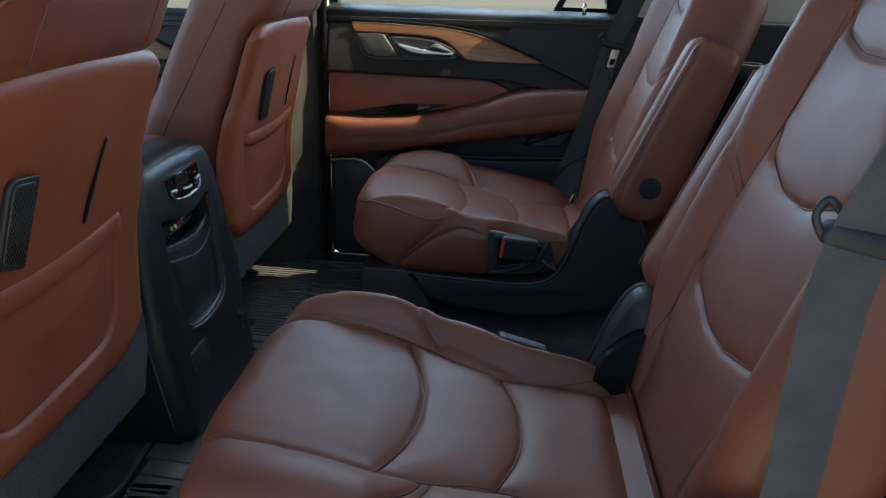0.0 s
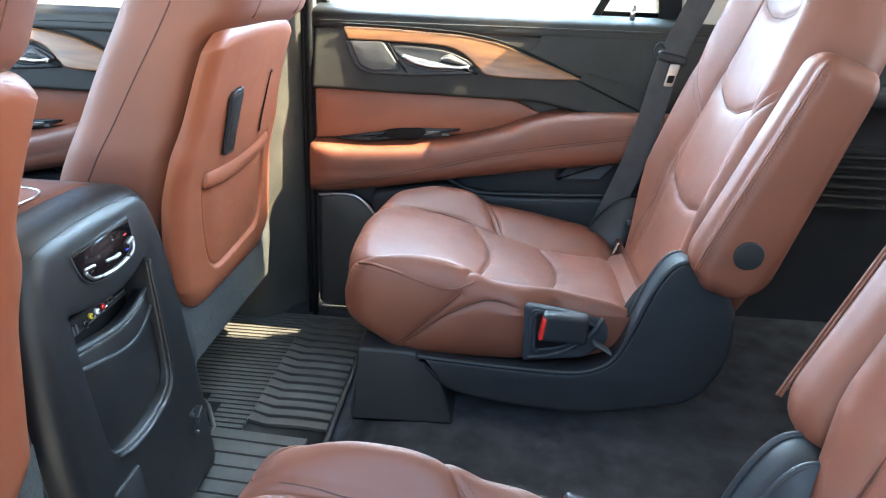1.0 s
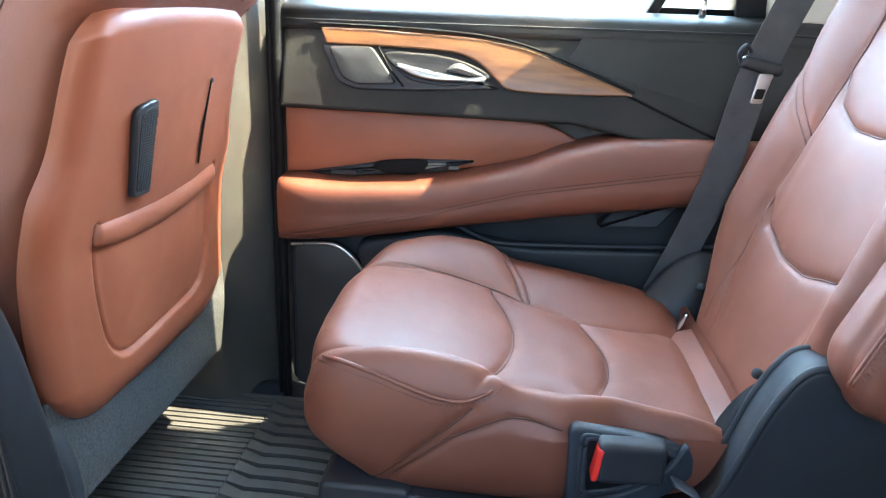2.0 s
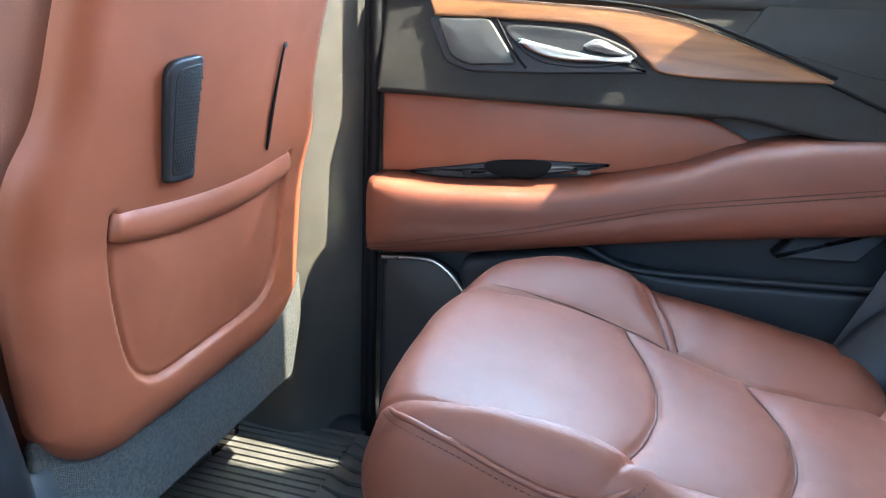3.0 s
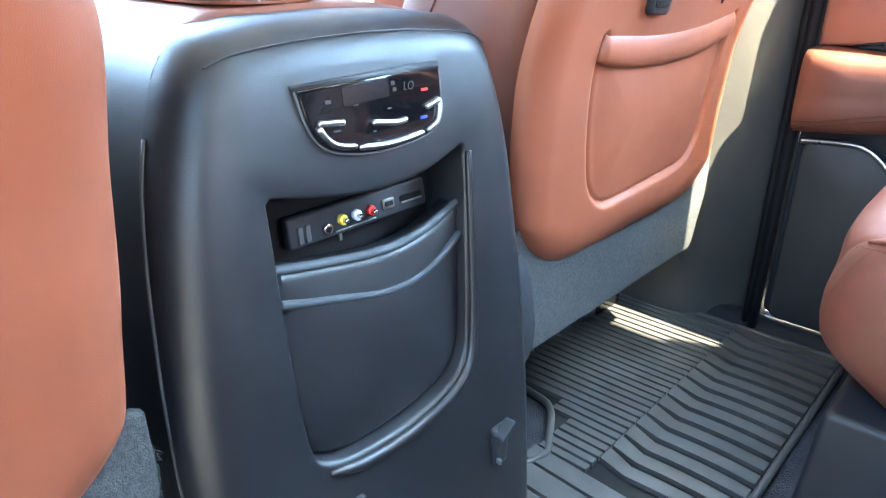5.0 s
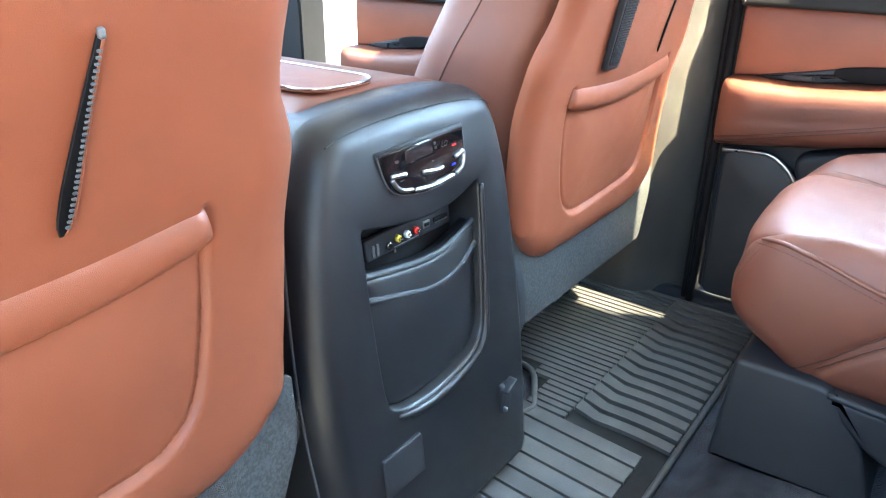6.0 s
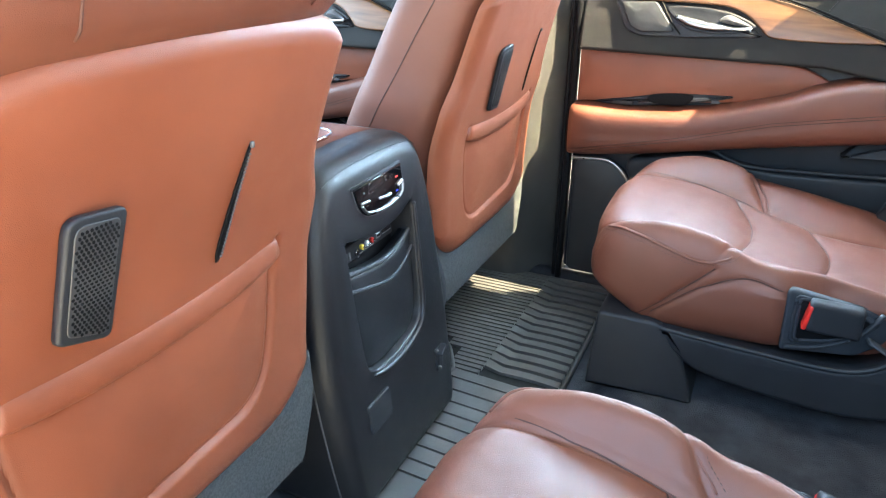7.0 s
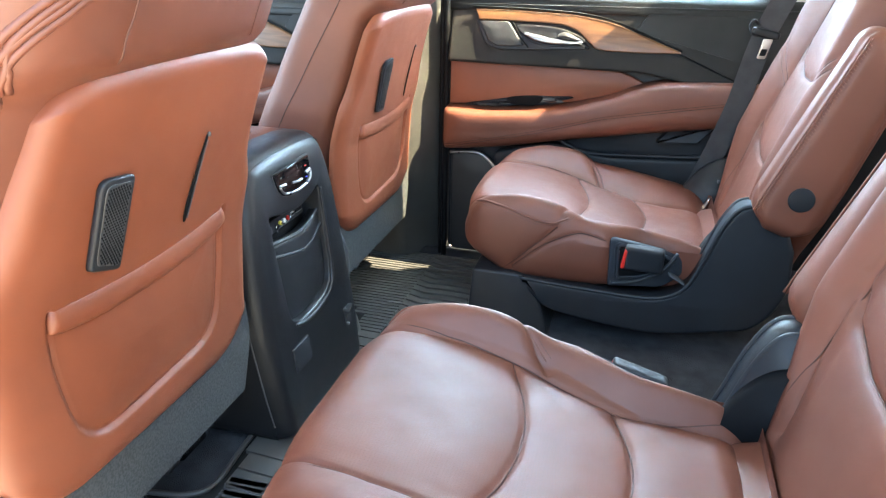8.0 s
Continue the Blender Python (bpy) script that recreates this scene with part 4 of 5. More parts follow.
    inn = rounded([(0.056, 0.224), (0.053, 0.292), (0.095, 0.28), (0.14, 0.268), (0.158, 0.257), (0.135, 0.24), (0.1, 0.226)], [0.006, 0.01, 0.02, 0.02, 0.012, 0.02, 0.02])
    pv_, pf_ = slab_data(inn, 0.003, 0.001)
    pv_[:, 2] += 0.0148
    mk("pocket_mouth", pocket_place(pv_), pf_, MATTE_BLACK, pk, "dark pocket opening", flip=fl)
    for k_, r_ in ((1.0, 0.0032), (1.09, 0.0022)):
        rim_ = (resample(inn, 70) - inn.mean(0)) * k_ + inn.mean(0)
        rim_ = np.vstack([rim_, rim_[:1]])
        tube("pocket_hem", pocket_place(np.c_[rim_, np.full(71, 0.0165)]), r_, POCKET_DARK, pk)
    fold = catmull([(0.046, 0.212, 0.016), (0.09, 0.218, 0.019), (0.135, 0.24, 0.02), (0.162, 0.275, 0.018)], 8, False)
    tube("pocket_fold", pocket_place(fold), 0.005, POCKET_DARK, pk, flat=0.6)
    q, dq, fq = softbox((0.036, 0.0125, 0.023), 0.006, 0.004)
    q[:, 2] -= 0.14 * q[:, 0]
    q = q + np.array((0.102, -0.203, 0.266))
    q[:, 1] += 0.25 * (q[:, 0] - 0.102)
    bk_ = mk("buckle", place(q), fq, BLACK_PLASTIC, seat, "black seat belt buckle", flip=fl)
    q, dq, fq = softbox((0.0035, 0.0105, 0.0195), 0.003, 0.003)
    q[:, 0] += 0.15 * q[:, 2]
    q = q + np.array((0.0665, -0.213, 0.269))
    mk("release_button", place(q), fq, RED, bk_, "red release button", flip=fl)
    st = catmull([(0.15, -0.187, 0.236), (0.17, -0.184, 0.224), (0.188, -0.18, 0.21)], 6, False)
    tube("buckle_strap", place(st), 0.014, STRAP_GREY, seat, "grey webbing strap", flat=0.2)
    q, dq, fq = softbox((0.004, 0.005, 0.014), 0.0035, 0.002)
    q[:, 0] += 0.4 * q[:, 2]
    mk("child_seat_latch", place(q + np.array((0.232, 0.168, 0.266))), fq, CHROME, seat, "small bright latch bar", flip=fl)
    # stud buttons at the foot of the backrest
    for vv, hh_ in ((0.182, 0.055), (-0.085, 0.053)) if s > 0 else ((0.182, 0.055), (-0.168, 0.035)):
        c = base + hh_ * up - 0.012 * bk
        q, dq, fq = softbox((0.0065, 0.0065, 0.0065), 0.0064, 0.002)
        mk("stud_button", place(q + np.array((c[0], vv, c[1]))), fq, POCKET_FABRIC, seat, flip=fl)
    return seat


def build_belt(s):
    """Lap-and-shoulder belt hanging beside a seat, with its guide loop and tongue."""
    place = seat_place(s)
    belt = thing("seat_belt", "grey webbing seat belt with black guide beside the seat", "seat belt", "second-row belts")
    path = catmull([(0.40, 0.255, 0.95), (0.355, 0.248, 0.78), (0.30, 0.236, 0.632), (0.268, 0.225, 0.48), (0.235, 0.236, 0.36), (0.195, 0.25, 0.24), (0.18, 0.255, 0.2)], 8, False)
    if s < 0:
        path = catmull([(0.40, 0.265, 0.95), (0.345, 0.26, 0.76), (0.302, 0.25, 0.622), (0.297, 0.25, 0.5), (0.297, 0.25, 0.4), (0.27, 0.255, 0.28), (0.23, 0.262, 0.2)], 8, False)
    gs = np.array((0.0, 0.0, 0.0)) if s > 0 else np.array((0.004, 0.016, -0.012))
    v = []
    for i, q in enumerate(path):
        t = path[min(i + 1, len(path) - 1)] - path[max(i - 1, 0)]
        t /= np.linalg.norm(t)
        w = np.cross(t, (0.15, 1.0, 0.0))
        w /= np.linalg.norm(w)
        n_ = np.cross(w, t)
        tw = 0.3 * math.sin(i * 0.12)
        for a, b in ((-1, -1), (1, -1), (1, 1), (-1, 1)):
            v.append(q + w * 0.0235 * a + n_ * 0.0009 * b + n_ * 0.006 * tw * a)
    f = [(i * 4 + k, i * 4 + (k + 1) % 4, i * 4 + 4 + (k + 1) % 4, i * 4 + 4 + k) for i in range(len(path) - 1) for k in range(4)]
    mk("strap", place(np.array(v)), f, WEBBING, belt, smooth=False)
    q, dq, fq = softbox((0.03, 0.009, 0.009), 0.0065, 0.003)
    q = q @ np.array([[0.97, 0, -0.2], [0, 1, 0], [0.2, 0, 0.97]])
    mk("guide_loop", place(q + gs + np.array((0.302, 0.230, 0.637))), fq, BLACK_PLASTIC, belt, "black belt guide", flip=s < 0)
    lp = catmull([(0.276, 0.231, 0.636), (0.268, 0.228, 0.652), (0.275, 0.226, 0.664), (0.285, 0.228, 0.655)], 6, False)
    tube("guide_wire", place(lp + gs), 0.003, BLACK_PLASTIC, belt)
    tn = rounded([(-0.010, 0.02), (0.010, 0.02), (0.0085, -0.022), (-0.0085, -0.022)], 0.004)
    tv, tf = slab_data(tn, 0.004, 0.001)
    tp = np.stack([0.304 + tv[:, 0] + 0.2 * tv[:, 1], 0.225 - tv[:, 2], 0.607 + tv[:, 1]], 1)
    mk("tongue", place(tp + gs), tf, SILVER, belt, "steel belt tongue", flip=s < 0)
    tv, tf = slab_data(rounded([(-0.006, 0.004), (0.006, 0.004), (0.006, -0.01), (-0.006, -0.01)], 0.002), 0.002, 0.0005)
    mk("tongue_slot", place(gs + np.stack([0.303 + tv[:, 0] + 0.2 * tv[:, 1], 0.2215 - tv[:, 2], 0.602 + tv[:, 1]], 1)), tf, MATTE_BLACK, belt, flip=s < 0)
    q, dq, fq = softbox((0.02, 0.014, 0.03), 0.008, 0.006)
    mk("belt_anchor", place(q + np.array((0.20, 0.262, 0.235))), fq, BLACK_PLASTIC, belt, flip=s < 0)
    return belt

# ---- front seats, seen from behind ----
def back_x(z):
    """Rear face of a front seat at height z."""
    return glide(z, [0.1, 0.3, 0.42, 0.5, 0.6, 0.7, 0.85, 1.0], [-0.475, -0.480, -0.474, -0.455, -0.424, -0.388, -0.345, -0.32])


def build_front_seat(yc, dx, speaker, label):
    seat = thing("front_seat", label, "car seat", "front seats")

    def on_back(y0=0.0, lift=0.0):
        """(v, z, d) laid on the curved rear face."""
        return lambda q: np.stack([back_x(q[:, 1]) + dx + lift + q[:, 2], yc + q[:, 0], q[:, 1]], 1)
    # padded body: rounded sections stacked up the back
    zs = np.r_[np.linspace(0.22, 0.95, 90)]
    na = 96
    v, f = [], []
    for z in zs:
        W = glide(z, [0.22, 0.3, 0.42, 0.5, 0.56, 0.7, 0.8, 0.9, 0.95], [0.215, 0.232, 0.238, 0.236, 0.226, 0.212, 0.2, 0.17, 0.12])
        T = glide(z, [0.22, 0.35, 0.45, 0.55, 0.6, 0.72, 0.85, 0.95], [0.20, 0.2, 0.195, 0.18, 0.175, 0.16, 0.14, 0.08])
        xr = back_x(z) - 0.012 + dx
        bulge = np.interp(z, [0.2, 0.5, 0.672, 0.7, 0.76, 0.85], [0, 0, 0.0, 0.027, 0.036, 0.034])
        for k in range(na):
            a = 2 * math.pi * k / na
            c, s_ = math.cos(a), math.sin(a)
            e = 0.42
            px = math.copysign(abs(c) ** e, c) * T / 2
            py = math.copysign(abs(s_) ** e, s_) * W
            # hollow between the bolsters at the front
            if c < 0:
                px += 0.045 * math.exp(-(py / 0.12) ** 2)
            v.append((xr - T / 2 + px + bulge * (c > 0) * abs(c) ** 0.5, yc + py, z))
    n = len(zs)
    for i in range(n - 1):
        for k in range(na):
            f.append((i * na + k, i * na + (k + 1) % na, (i + 1) * na + (k + 1) % na, (i + 1) * na + k))
    f += [tuple(range(na))[::-1], tuple((n - 1) * na + k for k in range(na))]
    mk("backrest", v, f, LEATHER, seat, "tan leather backrest cover")
    # hard rear shell, with the map pocket let into it
    zz = np.linspace(0, 1, 230)
    bb = np.linspace(-1, 1, 230)
    top, bot = 0.695, 0.232
    A, B = np.meshgrid(zz, bb, indexing="ij")
    A, B = A.ravel(), B.ravel()
    e = np.maximum(0.0, (np.abs(B) - 0.55) / 0.45)
    lo = bot + 0.085 * (1 - np.sqrt(np.clip(1 - e * e, 0, 1)))
    hi = top - 0.03 * e ** 4 - 0.012 * B * B
    z = lo + (hi - lo) * A
    wl = glide(bot + (top - bot) * A, [0.23, 0.25, 0.28, 0.32, 0.38, 0.45, 0.48, 0.5, 0.52, 0.54, 0.56, 0.6, 0.69], [0.225, 0.227, 0.229, 0.232, 0.234, 0.235, 0.234, 0.23, 0.222, 0.213, 0.207, 0.2, 0.19])
    to_middle = 1 if speaker else -1            # the shell's top leans towards the console
    vv = B * wl + to_middle * (0.024 * sstep(0.48, 0.69, z) + (0.008 if speaker else 0.0))
    rim = np.clip(np.minimum.reduce([(1 - np.abs(B)) / 0.17, A / 0.1, (1 - A) / 0.06]), 0, 1)
    drop = 0.023 * (1 - np.sqrt(np.clip(1 - (1 - rim) ** 2, 0, 1)))
    pc = 0.005
    mouth = catmull([(-0.15, 0.463), (-0.08, 0.456), (0.0, 0.454), (0.08, 0.459), (0.152, 0.471)], 8, False) + np.array((pc, 0))
    side = rounded([(0.152 + pc, 0.471), (0.151 + pc, 0.39), (0.13 + pc, 0.296), (-0.122 + pc, 0.284), (-0.146 + pc, 0.39), (-0.15 + pc, 0.463)], [0, 0.05, 0.05, 0.05, 0.05, 0])
    side = side[6:-6]
    loop = np.vstack([mouth, side])
    dist = line_dist(vv, z, [tuple(q) for q in np.vstack([loop, loop[:1]])])
    edge = line_dist(vv, z, [tuple(mouth[-1])] + [tuple(q) for q in side] + [tuple(mouth[0])])
    isin = inside(np.stack([vv, z], 1), loop)
    relief = -0.005 * np.exp(-(edge / 0.0036) ** 2) + np.where(isin, -0.006 * (1 - np.exp(-dist / 0.004)) + 0.010 * (1 - np.exp(-dist / 0.04)), 0.0)
    X = back_x(z) + dx + 0.004 - drop + 0.004 * (1 - B * B) + relief
    P = np.stack([X, yc + vv, z], 1)
    nb = len(bb)
    I = np.arange((len(zz) - 1) * nb).reshape(-1, nb)[:, :-1].ravel()
    F = np.stack([I, I + 1, I + nb + 1, I + nb], 1)
    fin = isin[F].all(1)
    for nm, sel, lb in (("rear_shell", ~fin, "tan leather-wrapped rear shell"), ("map_pocket", fin, "tan leather map pocket")):
        used, inv = np.unique(F[sel], return_inverse=True)
        mk(nm, P[used], [tuple(q) for q in inv.reshape(-1, 4)], LEATHER_SHELL, seat, lb)
    rp = resample(mouth, 40, False)
    rz = np.sin(np.linspace(0.02, math.pi - 0.02, 40)) ** 0.12
    tube("pocket_roll", np.stack([back_x(rp[:, 1]) + dx + 0.001, yc + rp[:, 0], rp[:, 1] - 0.009], 1), 0.001 + 0.0092 * rz, LEATHER_SHELL, seat, "padded pocket mouth", sides=28, flat=1.95)
    # black cord painting in the shade of the gap over the roll
    gp = rp + np.array((0.0, 0.0105))
    tube("mouth_shade", np.stack([back_x(gp[:, 1]) + dx + 0.003, yc + gp[:, 0], gp[:, 1]], 1), 0.0022, MATTE_BLACK, seat)
    # small speaker cover and the zip beside it
    sl = rounded([(-0.095, 0.586), (-0.046, 0.58), (-0.055, 0.474), (-0.102, 0.49)], [0.012, 0.008, 0.008, 0.008])
    if not speaker:
        sl = rounded([(-0.12, 0.586), (-0.074, 0.592), (-0.06, 0.53), (-0.049, 0.478), (-0.09, 0.48)], [0.016, 0.008, 0.02, 0.008, 0.008])
    fr = slab("speaker_frame", sl, 0.007, BLACK_PLASTIC, seat, on_back(0, 0.0075), 0.003, label="black speaker frame")
    sm = (sl - sl.mean(0)) * np.array((0.76, 0.88)) + sl.mean(0)
    slab("speaker_mesh", sm, 0.0012, GRILLE if speaker else DARK_LEATHER, fr, on_back(0, 0.0142), 0.001, label="black perforated mesh")
    hexes(fr, sm, yc, dx)
    zp = np.stack([np.linspace(0.07, 0.09, 20), np.linspace(0.598, 0.484, 20)], 1)
    if speaker:
        zp = np.stack([np.linspace(0.085, 0.062, 20), np.linspace(0.59, 0.486, 20)], 1)
    wd = np.interp(np.linspace(0, 1, 20), [0, 0.3, 0.75, 0.93, 1], [0.0012, 0.0025, 0.0045, 0.004, 0.001]) * (1.0 if speaker else 0.6)
    zo = np.vstack([np.c_[zp[:, 0] - wd, zp[:, 1]], np.c_[zp[:, 0] + wd, zp[:, 1]][::-1]])
    zv, zf = slab_data(zo, 0.002, 0.0006)
    zip_ = mk("zip", on_back(0, 0.0085)(zv), zf, MATTE_BLACK, seat, "black half-open zip fastener")
    if speaker:
        tv_, tf_ = [], []
        for t_ in np.linspace(0.08, 0.95, 30):
            cy_, cz_ = np.interp(t_, np.linspace(0, 1, 20), zp[:, 0] + wd * 0.55), np.interp(t_, np.linspace(0, 1, 20), zp[:, 1])
            q, dq, fq = softbox((0.0008, 0.0013, 0.0009), 0.0006, 0.001)
            k = len(tv_)
            tv_ += [(a + float(back_x(cz_)) + dx + 0.0112, b + yc + cy_, c_ + cz_) for a, b, c_ in q]
            tf_ += [tuple(np.array(g_) + k) for g_ in fq]
        tagged(mk("zip_tooth_row", tv_, tf_, SATIN_GREY, zip_), kind="stuff")
        tube("zip_edge", np.stack([back_x(zp[:, 1]) + dx + 0.0095, yc + zp[:, 0] + wd + 0.0006, zp[:, 1]], 1), 0.0012, LEATHER_SHELL, seat)
    q, dq, fq = softbox((0.002, 0.002, 0.003), 0.0018, 0.001)
    mk("zip_pull", q + np.array((float(back_x(zp[0, 1])) + dx + 0.011, yc + zp[0, 0], zp[0, 1])), fq, SATIN_GREY, seat, "grey zip pull")
    # seams: cover side seam, shoulder seam
    for sg in (-1, 1):
        pts = []
        for z in np.linspace(0.3, 0.72, 60):
            W = glide(z, [0.22, 0.3, 0.42, 0.5, 0.56, 0.7, 0.8], [0.215, 0.232, 0.238, 0.236, 0.226, 0.212, 0.2])
            T = glide(z, [0.22, 0.35, 0.45, 0.55, 0.6, 0.72, 0.85], [0.20, 0.2, 0.195, 0.18, 0.175, 0.16, 0.14])
            pts.append((back_x(z) - 0.012 + dx - T * np.interp(z, [0.3, 0.5, 0.72], [0.72, 0.6, 0.42]), yc + sg * (W + 0.0002) * 0.998, z))
        tube("side_seam", pts, 0.0012, THREAD, seat)
    def cover_x(z, v):
        W = glide(z, [0.22, 0.3, 0.42, 0.5, 0.56, 0.7, 0.8, 0.9, 0.95], [0.215, 0.232, 0.238, 0.236, 0.226, 0.212, 0.2, 0.17, 0.12])
        T = glide(z, [0.22, 0.35, 0.45, 0.55, 0.6, 0.72, 0.85, 0.95], [0.20, 0.2, 0.195, 0.18, 0.175, 0.16, 0.14, 0.08])
        sn = np.clip(np.abs(v) / W, 0, 1) ** (1 / 0.42)
        cs = np.sqrt(np.clip(1 - sn * sn, 0, 1))
        return back_x(z) - 0.012 + dx - T / 2 + T / 2 * cs ** 0.42 + np.interp(z, [0.2, 0.5, 0.672, 0.7, 0.76, 0.85], [0, 0, 0.0, 0.027, 0.036, 0.034]) * cs ** 0.5
    mir = 1 if speaker else -1
    for line, r_ in (([(-0.092, 0.86), (-0.092, 0.745), (-0.096, 0.72), (-0.094, 0.695)], 0.0011), ([(0.123, 0.86), (0.123, 0.733), (0.126, 0.698)], 0.001),
                     ([(-0.10, 0.80), (-0.13, 0.77), (-0.156, 0.749), (-0.179, 0.731), (-0.194, 0.71), (-0.192, 0.687), (-0.185, 0.675)], 0.0009),
                     ([(-0.106, 0.804), (-0.134, 0.776), (-0.160, 0.754), (-0.184, 0.735), (-0.199, 0.712), (-0.198, 0.687), (-0.19, 0.674)], 0.0009),
                     ([(-0.215, 0.729), (-0.205, 0.724), (-0.198, 0.716)], 0.001)):
        q = resample(catmull(line, 8, False), 50, False)
        q[:, 0] *= mir
        tube("shoulder_seam", np.stack([cover_x(q[:, 1], q[:, 0]) - 0.0002, yc + q[:, 0], q[:, 1]], 1), r_, THREAD, seat)
        if len(line) == 7:
            for off in (-0.0042, 0.0098):          # raised leather either side of the double seam
                tube("seam_welt", np.stack([cover_x(q[:, 1] + off, q[:, 0]) - 0.0016, yc + q[:, 0], q[:, 1] + off], 1), 0.0036, LEATHER, seat)
    # carpeted skirt below the shell
    sk = rounded([(-0.225, 0.29), (0.24, 0.29), (0.242, 0.225), (0.208, 0.147), (-0.212, 0.147), (-0.232, 0.2)], [0.004, 0.004, 0.02, 0.01, 0.01, 0.02])
    o = slab("carpet_skirt", resample(sk, 160), 0.008, SEAT_CARPET, seat, on_back(0, -0.017), 0.003, label="grey carpeted lower skirt")
    # fibres standing out of the pile
    rng = random.Random(4)
    pv, pf = [], []
    for _ in range(5000):
        vx, vz = rng.uniform(-0.222, 0.236), rng.uniform(0.155, 0.288)
        if vx > 0.19 and vz < 0.155 + (vx - 0.19) * 1.55:
            continue
        a, ln = rng.uniform(-3.1, 0.6), rng.uniform(0.001, 0.0024)
        bx = float(back_x(vz)) + dx - 0.0092
        k = len(pv)
        pv += [(bx, yc + vx - 0.00035, vz), (bx, yc + vx + 0.00035, vz), (bx + rng.uniform(0.0004, 0.0018), yc + vx + math.cos(a) * ln, vz + math.sin(a) * ln)]
        pf.append((k, k + 1, k + 2))
    tagged(mk("carpet_nap", pv, pf, SEAT_CARPET, seat, smooth=False), kind="stuff")
    # fuzzy lower edge
    fv, ff = [], []
    edge = resample(np.array([(0.243, 0.26), (0.24, 0.225), (0.206, 0.147), (-0.212, 0.147)]), 500, False)
    for vx, vz in edge:
        for _ in range(2):
            a = rng.uniform(-2.6, -0.2)
            ln = rng.uniform(0.0015, 0.0055)
            bx = float(back_x(vz)) + dx - 0.017 + rng.uniform(0.0, 0.008)
            k = len(fv)
            fv += [(bx, yc + vx - 0.0004, vz), (bx, yc + vx + 0.0004, vz), (bx + rng.uniform(-0.001, 0.002), yc + vx + math.cos(a) * ln, vz + math.sin(a) * ln)]
            ff.append((k, k + 1, k + 2))
    tagged(mk("carpet_fringe", fv, ff, SEAT_CARPET, seat, smooth=False), kind="stuff")
    # hinge cover, base and rails
    for sg in (() if speaker else (-1,)):
        hv, hf = slab_data(catmull([(-0.5, 0.27), (-0.475, 0.24), (-0.468, 0.17), (-0.5, 0.13), (-0.6, 0.12), (-0.62, 0.2), (-0.57, 0.27)], 6), 0.03, 0.008)
        mk("hinge_cover", np.stack([hv[:, 0] + dx, yc + sg * (0.215 + hv[:, 2]), hv[:, 1]], 1), hf, BLACK_PLASTIC, seat, "black hinge cover", flip=sg > 0)
    q, dq, fq = softbox((0.2, 0.21, 0.07), 0.02, 0.03)
    mk("seat_base", q + np.array((-0.78 + dx, yc, 0.15)), fq, MATTE_BLACK, seat, "black seat underframe")
    for sg in (-1, 1):
        q, dq, fq = softbox((0.22, 0.02, 0.022), 0.006, 0.02)
        mk("seat_rail", q + np.array((-0.83 + dx, yc + sg * 0.17, 0.012)), fq, BLACK_PLASTIC, seat, "black steel seat rail")
        q, dq, fq = softbox((0.045, 0.036, 0.018), 0.006, 0.005)
        q[:, 2] += np.where(q[:, 2] > 0, 0.012 * sstep(0.03, -0.03, q[:, 0]) - 0.009 * (np.abs(q[:, 1]) < 0.02) * (q[:, 0] < 0.03), 0)
        mk("rail_end", q + np.array((-0.652 + dx, yc + sg * 0.225, 0.008)), fq, GLOSS_BLACK, seat, "black rail end cap")
        q, dq, fq = softbox((0.03, 0.006, 0.03), 0.004, 0.008)
        mk("rail_bracket", q + np.array((-0.69 + dx, yc + sg * 0.225, 0.045)), fq, GLOSS_BLACK, seat)
    return seat


def hexes(parent, outline, yc, dx):
    """Rows of holes in the speaker mesh, joined as one part."""
    v, f = [], []
    lo, hi = outline.min(0), outline.max(0)
    pitch = 0.0037
    small = (outline - outline.mean(0)) * np.array((0.9, 0.96)) + outline.mean(0)
    j = 0
    z = lo[1] + pitch
    while z < hi[1] - pitch * 0.5:
        y = lo[0] + (pitch / 2 if j % 2 else pitch)
        while y < hi[0] - pitch * 0.5:
            if inside(np.array([(y, z)]), small)[0]:
                k = len(v)
                x = float(back_x(z)) + dx + 0.0162
                for a in range(6):
                    w = math.pi / 3 * a
                    v.append((x, yc + y + 0.0014 * math.cos(w), z + 0.0014 * math.sin(w)))
                f.append(tuple(range(k, k + 6)))
            y += pitch
        z += pitch * 0.87
        j += 1
    tagged(mk("mesh_hole_field", v, f, MATTE_BLACK, parent, smooth=False), kind="stuff")


# ---- centre console ----
def shear(x, z):
    return x - 0.13 * (z - 0.30)


